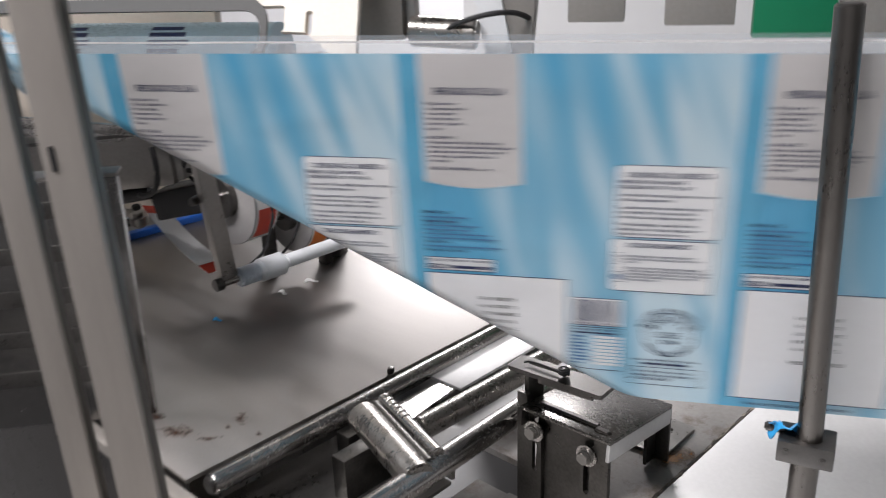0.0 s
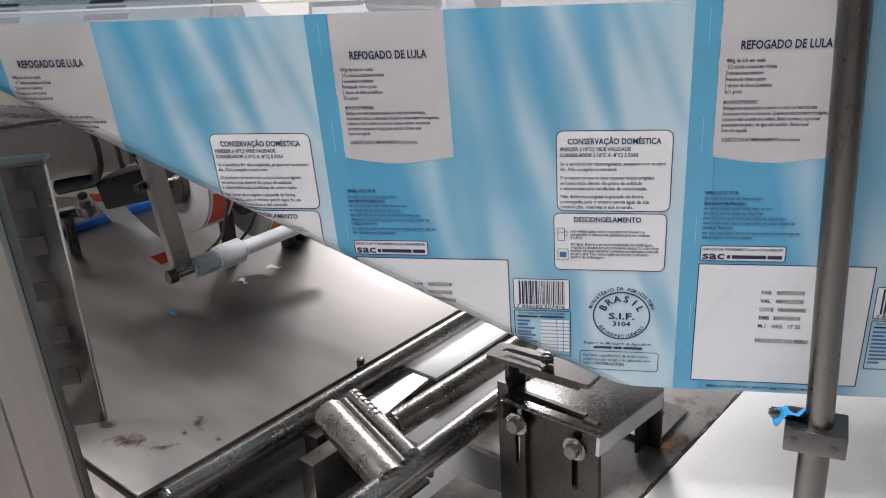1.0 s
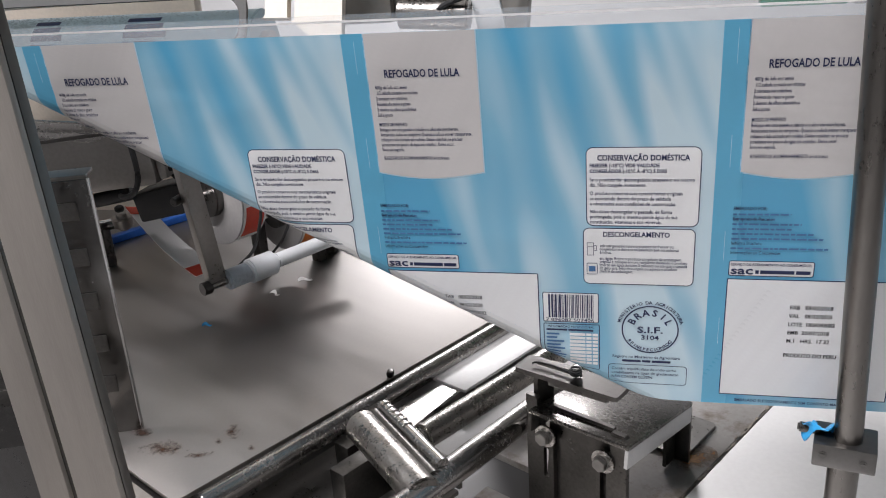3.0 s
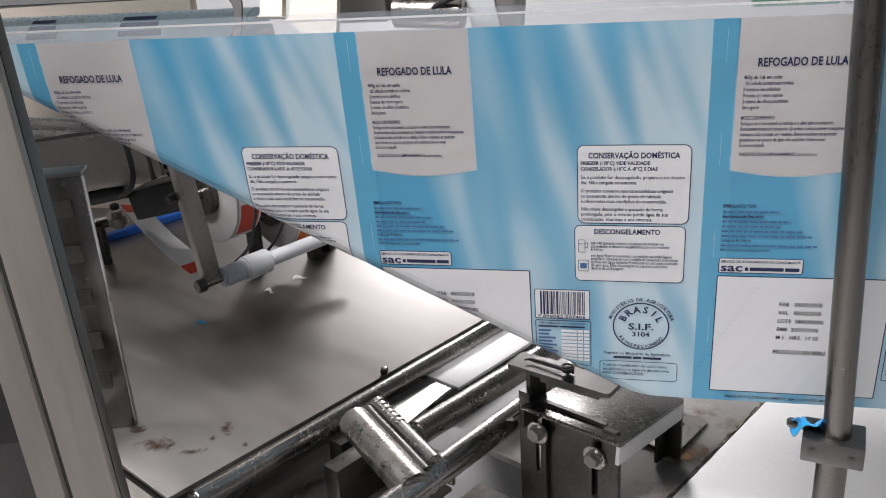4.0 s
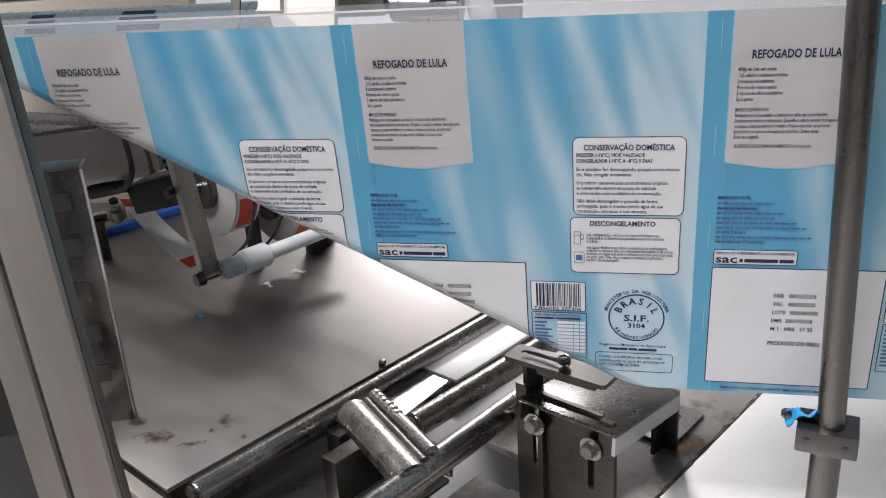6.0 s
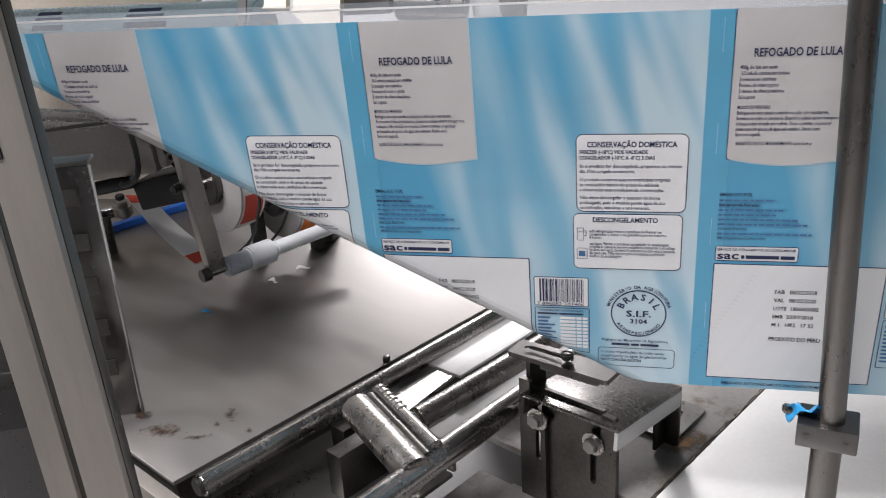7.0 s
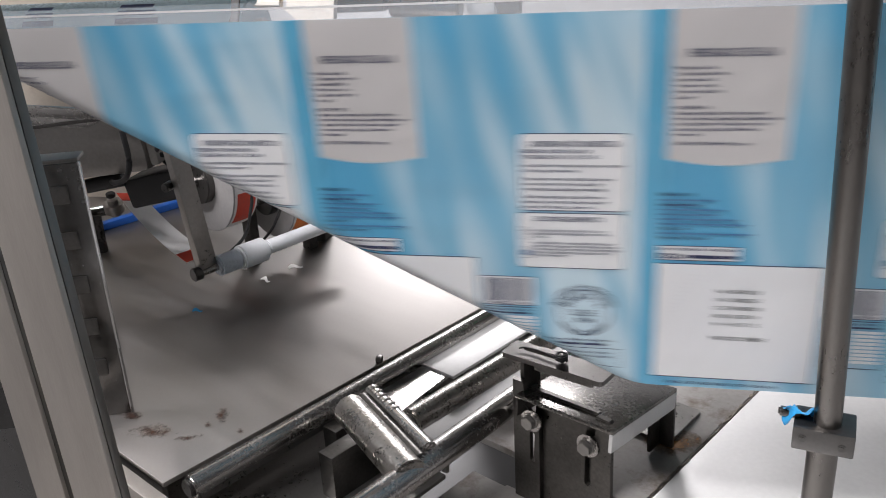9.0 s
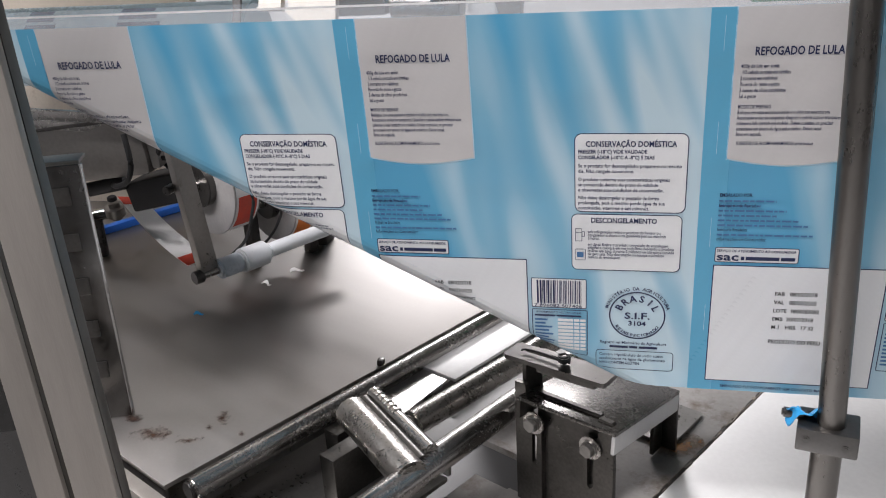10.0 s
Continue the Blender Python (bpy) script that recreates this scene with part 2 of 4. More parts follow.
# ---- machine table and bed ----
def machine_table():
    t = thing("machine_table", "brushed stainless steel machine table with rust stains and scraps on it", "machine table",
              Matrix.Translation(ORIGIN + Vector((0, 0, TABLE_Z))) @ pose(0, 0, 0, 0, 0, TURN))
    part("tabletop", bm_box(0.80, 1.164, 0.004, 0.0008, (-0.40, 0.568, -0.002)), STEEL_TABLE, t)
    part("front_apron", bm_box(0.79, 0.004, 0.60, 0.0008, (-0.402, -0.010, -0.3055)), STEEL_DARK, t)
    part("front_ledge", bm_box(0.92, 0.0115, 0.012, 0.0012, (-0.345, -0.0235, -0.0100)), STEEL_POST, t, "flat bar along the table front")
    part("side_apron", bm_box(0.004, 1.12, 0.03, 0.0008, (-0.006, 0.575, -0.0205)), STEEL_PLATE, t)
    return t


SEAM = 0.262


def machine_bed():
    b = thing("machine_bed", "worn stainless steel machine bed with a dirty seam", "machine bed",
              Matrix.Translation(ORIGIN + Vector((0, 0, BED_Z))) @ pose(0, 0, 0, 0, 0, TURN))
    # seam runs along the bed, between the inner and the outer sheet
    part("inner_sheet", bm_box(0.148, 1.30, 0.006, 0.001, (SEAM - 0.0755, 0.846, -0.003)), BED_DIRTY, b)
    part("front_sheet", bm_box(0.148, 0.58, 0.006, 0.001, (SEAM - 0.0755, -0.097, -0.037)), BED_DIRTY, b, "lower dirty sheet before the bracket")
    part("riser", bm_box(0.004, 0.58, 0.033, 0.001, (SEAM - 0.0035, -0.097, -0.0175)), STEEL_PLATE, b)
    part("back_sheet", bm_box(SEAM - 0.150, 1.33, 0.006, 0.001, ((SEAM - 0.150) / 2 - 0.0045, 0.835, -0.003)), STEEL_BED, b)
    part("sunk_tray", bm_box(SEAM - 0.090, 0.56, 0.004, 0.001, ((SEAM - 0.090) / 2 - 0.0645, -0.115, -0.026)), STEEL_PLATE, b, "sunk tray under the rails")
    part("tray_wall", bm_box(SEAM - 0.150, 0.004, 0.018, 0.001, ((SEAM - 0.150) / 2 - 0.0045, 0.168, -0.0152)), STEEL_PLATE, b)
    part("cover_strip", bm_box(0.040, 0.42, 0.003, 0.0008, (0.040, 0.441, 0.0165)), STEEL_BED, b)
    part("strip_rib", bm_box(0.004, 0.41, 0.0149, 0.0005, (0.030, 0.441, 0.0075)), STEEL_DARK, b)
    part("outer_sheet", bm_box(0.90, 1.9, 0.006, 0.0006, (SEAM + 0.4515, 0.55, -0.0028)), STEEL_BED, b)
    bm = bmesh.new()
    rnd = random.Random(4)
    for i in range(240):
        y = -0.3 + 1.2 * i / 240
        bm_w = 0.0005 + 0.0018 * rnd.random() ** 4
        bmesh.ops.create_icosphere(bm, subdivisions=1, radius=1, matrix=Matrix.Translation((SEAM + rnd.gauss(0, 0.0007), y, 0.0004)) @ Matrix.Diagonal((bm_w, 0.0035, 0.0007, 1)))
    tagged(part("seam_dirt", bm, DIRT, b, "dark crumbly dirt along the seam"), kind="stuff")
    for lx in (0.22, 1.05):
        for ly in (-0.30, 1.38):
            part("leg", bm_box(0.06, 0.06, 0.905, 0.003, (lx, ly, -0.4585)), STEEL_POST, b)
    return b


machine_table()
machine_bed()


def rail(name, a, b, r, mat, label):
    """A round bar with turned end plugs."""
    t = thing(name, label, "round bar")
    d = (Vector(b) - Vector(a)).normalized()
    part("bar", bm_rod(a, b, r, 0.0012, 36), mat, t)
    for e, s in ((Vector(a), -1), (Vector(b), 1)):
        part("end_plug", bm_rod(e + d * s * 0.0002, e + d * s * 0.003, r * 0.8, 0.0008, 24), STEEL_DARK, t)
    return t


er = rail("edge_rail", (0.1412, -0.0315, 0.024), (0.345, 0.3225, 0.024), 0.0088, STEEL_BAR, "polished round steel rail along the table edge")
part("lug", bm_box(0.006, 0.008, 0.006, 0.002, (0.2286, 0.1554, 0.0305)), STEEL_DARK, er)
rail("slide_rail", (0.2795, 0.0650, 0.028), (0.449, 0.337, 0.028), 0.0104, STEEL_WELD, "scuffed round steel slide rail")
rail("front_rail", (0.2475, -0.1195, 0.044), (0.399, 0.1535, 0.044), 0.0102, STEEL_BAR, "polished round steel rail in front of the bracket")


def tee_tube():
    t = thing("cross_tube", "scuffed welded steel cross tube between two rails", "tube")
    a, b = Vector((0.2363, 0.0495, 0.046)), Vector((0.3046, -0.0272, 0.046))
    part("tube", bm_rod(a, b, 0.0128, 0.0015, 40), STEEL_WELD, t)
    part("rod", bm_rod((0.2499, 0.0655, 0.054), (0.3128, -0.0050, 0.054), 0.0055, 0.001, 20), STEEL_BAR, t, "thin welded rod")
    d = (Vector((0.3128, -0.0050, 0.054)) - Vector((0.2499, 0.0655, 0.054))).normalized()
    bm = bmesh.new()
    rnd = random.Random(7)
    for i in range(6):
        p = Vector((0.2499, 0.0655, 0.0588)) + d * (0.006 + 0.0070 * i)
        bmesh.ops.create_icosphere(bm, subdivisions=2, radius=1, matrix=Matrix.Translation(p) @ pose(0, 0, 0, 0, 0, -48) @ Matrix.Diagonal((0.0016, 0.0040 + rnd.random() * 0.001, 0.0015, 1)))
    part("weld_web", bm_rod((0.2440, 0.0590, 0.0500), (0.3095, -0.0150, 0.0500), 0.0060, 0.002, 18), STEEL_BRACKET, t, "dark weld between tube and rod")
    part("weld_bead", bm, STEEL_WELD, t, "uneven weld bead")
    return t


tee_tube()


def angle_bar():
    t = thing("angle_bar", "bright steel angle bar lying between the rails", "angle bar", Matrix.Translation(ORIGIN) @ pose(0, 0, 0, 0, 0, TURN))
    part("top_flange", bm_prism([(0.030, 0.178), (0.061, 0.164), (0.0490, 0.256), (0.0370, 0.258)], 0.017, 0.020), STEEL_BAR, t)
    # same bar, but side and end in darker steel to shade them
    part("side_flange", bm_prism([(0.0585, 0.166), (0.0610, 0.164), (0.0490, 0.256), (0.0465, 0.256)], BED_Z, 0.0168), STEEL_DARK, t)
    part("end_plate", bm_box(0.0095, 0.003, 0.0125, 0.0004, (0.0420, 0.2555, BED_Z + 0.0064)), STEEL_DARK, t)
    part("bolt", bm_rod((0.052, 0.205, 0.010), (0.063, 0.207, 0.012), 0.004), STEEL_DARK, t)
    return t


angle_bar()
for bx, by, n in ((0.2260, 0.0813, 0), (0.2343, 0.0471, 1)):
    solo("square_block", bm_box(0.0160, 0.050, 0.040, 0.001), STEEL_BRACKET, "dark square steel block under the cross tube", "steel block",
         Matrix.Translation((bx, by, -0.001)) @ pose(0, 0, 0, 0, 0, TURN), group="blocks under the cross tube")


# ---- bracket under the film ----
def support_bracket():
    t = thing("support_bracket", "bolted bent plate steel bracket under the film", "bracket", Matrix.Translation((0.405, 0.030, 0)) @ pose(0, 0, 0, 0, 0, TURN + 1))
    slope = Matrix.Translation((0, -0.003, 0.0690)) @ pose(0, 0, 0, -7.0)
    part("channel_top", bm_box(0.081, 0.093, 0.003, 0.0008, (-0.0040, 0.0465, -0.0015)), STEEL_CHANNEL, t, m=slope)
    # right flange takes the pale bed steel: the bed's reflection as colour
    part("channel_side", bm_box(0.003, 0.093, 0.0135, 0.0008, (0.0350, 0.0465, -0.0098)), STEEL_BED, t, "edge flange coloured bright for the bed's reflection", slope)
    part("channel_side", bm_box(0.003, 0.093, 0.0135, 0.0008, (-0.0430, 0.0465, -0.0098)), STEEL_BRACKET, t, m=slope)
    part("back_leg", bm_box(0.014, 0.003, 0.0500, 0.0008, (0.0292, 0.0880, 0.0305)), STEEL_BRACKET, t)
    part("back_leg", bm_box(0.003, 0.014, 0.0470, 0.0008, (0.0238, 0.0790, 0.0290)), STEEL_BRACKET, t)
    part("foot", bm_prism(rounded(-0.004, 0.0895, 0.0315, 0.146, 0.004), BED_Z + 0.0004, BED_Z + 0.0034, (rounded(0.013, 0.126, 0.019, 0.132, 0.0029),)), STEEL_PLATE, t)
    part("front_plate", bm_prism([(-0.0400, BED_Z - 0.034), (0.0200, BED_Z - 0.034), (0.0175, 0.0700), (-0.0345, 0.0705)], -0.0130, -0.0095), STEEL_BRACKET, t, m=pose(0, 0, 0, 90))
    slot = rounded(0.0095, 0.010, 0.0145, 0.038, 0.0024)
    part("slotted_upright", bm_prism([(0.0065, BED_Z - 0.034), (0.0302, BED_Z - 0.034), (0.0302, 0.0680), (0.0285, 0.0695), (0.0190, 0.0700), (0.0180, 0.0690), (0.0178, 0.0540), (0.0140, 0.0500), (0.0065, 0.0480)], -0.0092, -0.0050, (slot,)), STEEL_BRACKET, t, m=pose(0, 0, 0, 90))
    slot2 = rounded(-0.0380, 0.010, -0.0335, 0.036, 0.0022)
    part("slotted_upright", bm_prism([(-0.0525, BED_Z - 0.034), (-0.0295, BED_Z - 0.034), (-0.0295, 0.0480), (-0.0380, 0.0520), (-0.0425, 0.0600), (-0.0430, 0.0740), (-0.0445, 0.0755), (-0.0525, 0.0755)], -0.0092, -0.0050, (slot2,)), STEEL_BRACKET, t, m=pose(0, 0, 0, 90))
    # bent strip that carries the slotted plate
    bend_line = [(-0.0490, 0.060), (-0.0490, 0.0865)] + [(-0.0415 - 0.0075 * math.cos(radians(a)), 0.0865 + 0.0075 * math.sin(radians(a))) for a in range(15, 91, 15)] + [(0.004, 0.0940)]
    inner = [(0.004, 0.0905)] + [(-0.0415 - 0.0040 * math.cos(radians(a)), 0.0865 + 0.0040 * math.sin(radians(a))) for a in range(90, 14, -15)] + [(-0.0455, 0.0865), (-0.0455, 0.060)]
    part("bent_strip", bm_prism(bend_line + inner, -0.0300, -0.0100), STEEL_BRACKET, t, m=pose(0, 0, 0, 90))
    part("base_plate", bm_box(0.110, 0.040, 0.003, 0.001, (-0.010, -0.010, BED_Z - 0.0325)), BED_DIRTY, t)
    for x, z in ((-0.0355, 0.0465), (0.0125, 0.0445)):
        part("bolt", bm_hexbolt(), STEEL_PLATE, t, m=Matrix.Translation((x, 0.0048, z)))
        part("washer", bm_rod((x, 0.0049, z), (x, 0.0030, z), 0.0088, 0.0004, 28), STEEL_BAR, t)
    return t


def slotted_plate():
    t = thing("slotted_plate", "dark slotted steel plate with a black spring and bolt", "slotted plate", Matrix.Translation((0.4015, 0.0210, 0.0968)) @ pose(0, 0, 0, 0, 0, TURN + 4))
    slot = rounded(-0.046, 0.0205, -0.012, 0.0255, 0.0024)
    part("plate", bm_prism(rounded(-0.0570, 0.0090, 0.0240, 0.0305, 0.003), 0, 0.0036, (slot,)), STEEL_DARK, t)
    part("under_strip", bm_box(0.046, 0.016, 0.0040, 0.0008, (-0.007, 0.0185, -0.0021)), STEEL_DARK, t)
    turns = [(-0.012 + 0.0038 * math.cos(a), 0.0185 + 0.0038 * math.sin(a), 0.0056 + 0.0009 * a / math.pi) for a in (k * math.pi / 4 for k in range(25))]
    part("spring", bm_pipe(turns, 0.0007, 6), BLACK_RUBBER, t, "small black coil spring")
    part("bolt", bm_rod((-0.012, 0.0185, 0.004), (-0.012, 0.0185, 0.0105), 0.0022), STEEL_DARK, t)
    part("spring_tail", bm_pipe([(-0.017, 0.0185, 0.0062), (-0.030, 0.020, 0.0065), (-0.043, 0.0195, 0.0062), (-0.046, 0.0165, 0.006)], 0.0007, 6), BLACK_RUBBER, t)
    return t


support_bracket()
slotted_plate()


# ---- guide post with collar ----
def guide_post():
    t = thing("guide_post", "grey steel guide post with a clamp collar before the film", "guide post")
    part("upper_rod", bm_rod((0.5570, -0.0280, 0.110), (0.5455, -0.0405, 0.372), 0.0076, 0.001, 40), STEEL_TUBE, t)
    part("lower_tube", bm_rod((0.5562, -0.0280, 0.0045), (0.5562, -0.0280, 0.097), 0.0086, 0.001, 40), STEEL_TUBE, t)
    col = part("collar", bm_box(0.033, 0.026, 0.0145, 0.0012), STEEL_COLLAR, t, "square clamp collar", Matrix.Translation((0.5560, -0.0265, 0.1040)) @ pose(0, 0, 0, 0, 0, -13))
    part("clamp_screw", bm_rod((-0.011, -0.0142, 0.001), (-0.011, -0.0126, 0.001), 0.0022), STEEL_DARK, col)
    part("clamp_screw", bm_rod((0.010, -0.0142, -0.001), (0.010, -0.0126, -0.001), 0.0022), STEEL_DARK, col)
    part("peg", bm_rod((0.531, -0.021, 0.1130), (0.543, -0.022, 0.1120), 0.0030), STEEL_DARK, t)
    return t


def blue_offcut():
    bm = bmesh.new()
    rnd = random.Random(2)
    n, k = 26, 9
    grid = [[bm.verts.new((0.026 * i / n, 0.004 * math.sin(i * 0.42 + 0.5 * j) + 0.010 * j / k, -0.010 * (j / k) * (1.0 + 0.5 * math.sin(i * 0.6)) + rnd.gauss(0, 0.0002))) for j in range(k + 1)] for i in range(n + 1)]
    for i in range(n):
        for j in range(k):
            bm.faces.new((grid[i][j], grid[i + 1][j], grid[i + 1][j + 1], grid[i][j + 1]))
    r = bmesh.ops.extrude_face_region(bm, geom=bm.faces[:])
    bmesh.ops.translate(bm, vec=(0, 0.0006, 0.0004), verts=[v for v in r["geom"] if isinstance(v, bmesh.types.BMVert)])
    return solo("film_offcut", bm, BLUE_SCRAP, "crumpled sky blue film offcut caught on the collar", "film scrap", Matrix.Translation((0.533, -0.0285, 0.1180)))


guide_post()
blue_offcut()


# ---- uprights at the entry ----
def upright(name, x, y, w, d, z0, z1, label, ry=0.0):
    t = thing(name, label, "upright", Matrix.Translation((x, y, 0)) @ pose(0, 0, 0, 0, ry, 0), group="uprights at the entry")
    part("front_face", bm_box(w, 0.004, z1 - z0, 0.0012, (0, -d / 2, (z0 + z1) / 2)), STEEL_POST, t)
    # side faces turn from the light; the darker steel carries that shade
    part("side_face", bm_box(0.004, d - 0.004, z1 - z0, 0.0010, (w / 2 - 0.002, 0.0002, (z0 + z1) / 2)), STEEL_SIDE_SHADED, t)
    part("side_face", bm_box(0.004, d - 0.004, z1 - z0, 0.0010, (-w / 2 + 0.002, 0.0002, (z0 + z1) / 2)), STEEL_SIDE_SHADED, t)
    return t


p1 = upright("upright", 0.2037, -0.188, 0.0237, 0.010, -0.0295, 0.52, "brushed stainless steel channel upright with a dark slot", -2.0)
part("slot_mark", bm_prism(rounded(-0.0065, 0.3150, -0.0035, 0.3270, 0.0013), 0.0, 0.0006), BLACK_RUBBER, p1, "dark keyhole slot", pose(0, -0.0071, 0, 90))
upright("upright", 0.0855, -0.090, 0.0220, 0.010, -0.0195, 0.52, "rust-spotted stainless steel channel upright", -2.0)


# ---- polished guard sheet beside the uprights ----
def guard_sheet():
    t = thing("guard_sheet", "polished bent steel guard sheet standing on the table", "guard", Matrix.Translation((0.0480, 0.050, TABLE_Z + 0.0003)) @ pose(0, 0, 0, 0, 0, 22))
    part("sheet", bm_box(0.17, 0.003, 0.212, 0.001, (-0.086, 0, 0.106)), STEEL_BOX, t)
    part("top_lip", bm_box(0.17, 0.022, 0.003, 0.001, (-0.086, 0.0125, 0.2135)), STEEL_PLATE, t)
    # chrome much paler than the sheet, to draw the highlight on the fold
    part("edge_fold", bm_rod((-0.0005, 0.0005, 0.0), (-0.0005, 0.0005, 0.2125), 0.0017, 0.0004, 14), CHROME, t, "folded edge in chrome for its highlight")
    for k in range(5):
        part("rib", bm_box(0.150, 0.002, 0.014, 0.0009, (-0.086, -0.0025, 0.045 + 0.036 * k)), STEEL_DARK, t)
    return t


guard_sheet()


def faded_stain(name, colour, scale, edge):
    """Dried stain: opaque in its middle, broken up and thinning out to its rim."""
    m = material(name, colour, 0.7, 0.0, 0.4, 120, 0.0, 500)
    nt = m.node_tree
    tc, n = nt.nodes.new("ShaderNodeTexCoord"), nt.nodes.new("ShaderNodeTexNoise")
    n.inputs["Scale"].default_value, n.inputs["Detail"].default_value, n.inputs["Roughness"].default_value = scale, 6, 0.65
    nt.links.new(tc.outputs["Object"], n.inputs["Vector"])
    sub = nt.nodes.new("ShaderNodeVectorMath")
    sub.operation = "MULTIPLY"
    sub.inputs[1].default_value = (2, 2, 0)
    nt.links.new(tc.outputs["Generated"], sub.inputs[0])
    off = nt.nodes.new("ShaderNodeVectorMath")
    off.operation = "SUBTRACT"
    off.inputs[1].default_value = (1, 1, 0)
    nt.links.new(sub.outputs[0], off.inputs[0])
    ln = nt.nodes.new("ShaderNodeVectorMath")
    ln.operation = "LENGTH"
    nt.links.new(off.outputs[0], ln.inputs[0])
    diff = nt.nodes.new("ShaderNodeMath")
    diff.operation = "MULTIPLY_ADD"
    diff.inputs[1].default_value = -0.32
    nt.links.new(ln.outputs["Value"], diff.inputs[0])
    nt.links.new(n.outputs["Fac"], diff.inputs[2])
    mr = nt.nodes.new("ShaderNodeMapRange")
    mr.inputs["From Min"].default_value, mr.inputs["From Max"].default_value = edge
    nt.links.new(diff.outputs[0], mr.inputs["Value"])
    nt.links.new(mr.outputs["Result"], nt.nodes["Principled BSDF"].inputs["Alpha"])
    return m


RUST_FADED = faded_stain("dried_rust", (0.050, 0.022, 0.010), 130, (0.27, 0.58))
RUST_CLOT = faded_stain("dark_rust_clot", (0.035, 0.016, 0.009), 110, (0.16, 0.46))
RUST_BLOOM = faded_stain("rust_bloom", (0.30, 0.15, 0.05), 70, (0.18, 0.50))


def table_z(x, y):
    return TABLE_Z


def stain(x, y, sx, sy, rz, mat, label, z=None, tilt=0):
    bm = bmesh.new()
    bm.faces.new([bm.verts.new((sx * math.cos(a), sy * math.sin(a), 0)) for a in (k * math.pi / 16 for k in range(32))])
    m = Matrix.Translation((x, y, (table_z(x, y) if z is None else z) + 0.0005)) @ pose(0, 0, 0, 0, 0, TURN) @ pose(0, 0, 0, tilt) @ pose(0, 0, 0, 0, 0, rz)
    return solo("rust_stain", bm, mat, label, "stain", m, kind="stuff")


stain(0.080, 0.0255, 0.023, 0.014, 40, RUST_FADED, "flaky brown rust stain beside the guard sheet")
stain(0.0515, 0.0445, 0.009, 0.006, 30, RUST_CLOT, "dark brown rust clot at the foot of the guard sheet")
stain(0.1122, 0.0208, 0.013, 0.005, 60, RUST_FADED, "small brown rust streak on the table")
stain(0.1255, 0.0550, 0.013, 0.008, -20, RUST_FADED, "small brown rust streak on the table")
stain(0.1210, 0.0400, 0.006, 0.004, 0, RUST_FADED, "tiny brown rust spot on the table")
stain(0.1510, 0.0350, 0.006, 0.004, 0, RUST_FADED, "tiny brown rust spot on the table")
stain(0.4790, 0.0980, 0.024, 0.017, 60, RUST_BLOOM, "orange rust bloom on the bed by the bracket foot", BED_Z + 0.0004, 0)


def scrap(x, y, z, s, mat, label, rz):
    bm = bmesh.new()
    top = [bm.verts.new((s * (i / 5 - 0.5), s * 0.22 * math.sin(i * 1.1) + s * 0.1, 0.0015 + 0.0012 * math.sin(i))) for i in range(6)]
    low = [bm.verts.new((s * (i / 5 - 0.5), s * 0.22 * math.sin(i * 1.1) - s * 0.16, 0.0006)) for i in range(6)]
    for i in range(5):
        bm.faces.new((top[i], low[i], low[i + 1], top[i + 1]))
    r = bmesh.ops.extrude_face_region(bm, geom=bm.faces[:])
    bmesh.ops.translate(bm, vec=(0, 0, 0.0006), verts=[v for v in r["geom"] if isinstance(v, bmesh.types.BMVert)])
    return solo("scrap", bm, mat, label, "scrap", Matrix.Translation((x, y, z)) @ pose(0, 0, 0, 0, 0, rz), group="scraps on the table")


scrap(0.0118, 0.2348, TABLE_Z, 0.010, BLUE_SCRAP, "tiny sky blue film scrap on the table", 20)
scrap(0.0524, 0.3162, TABLE_Z, 0.013, PAPER, "tiny white paper scrap on the table", -15)
scrap(0.0720, 0.3550, TABLE_Z, 0.016, PAPER, "tiny curled white paper scrap on the table", 30)


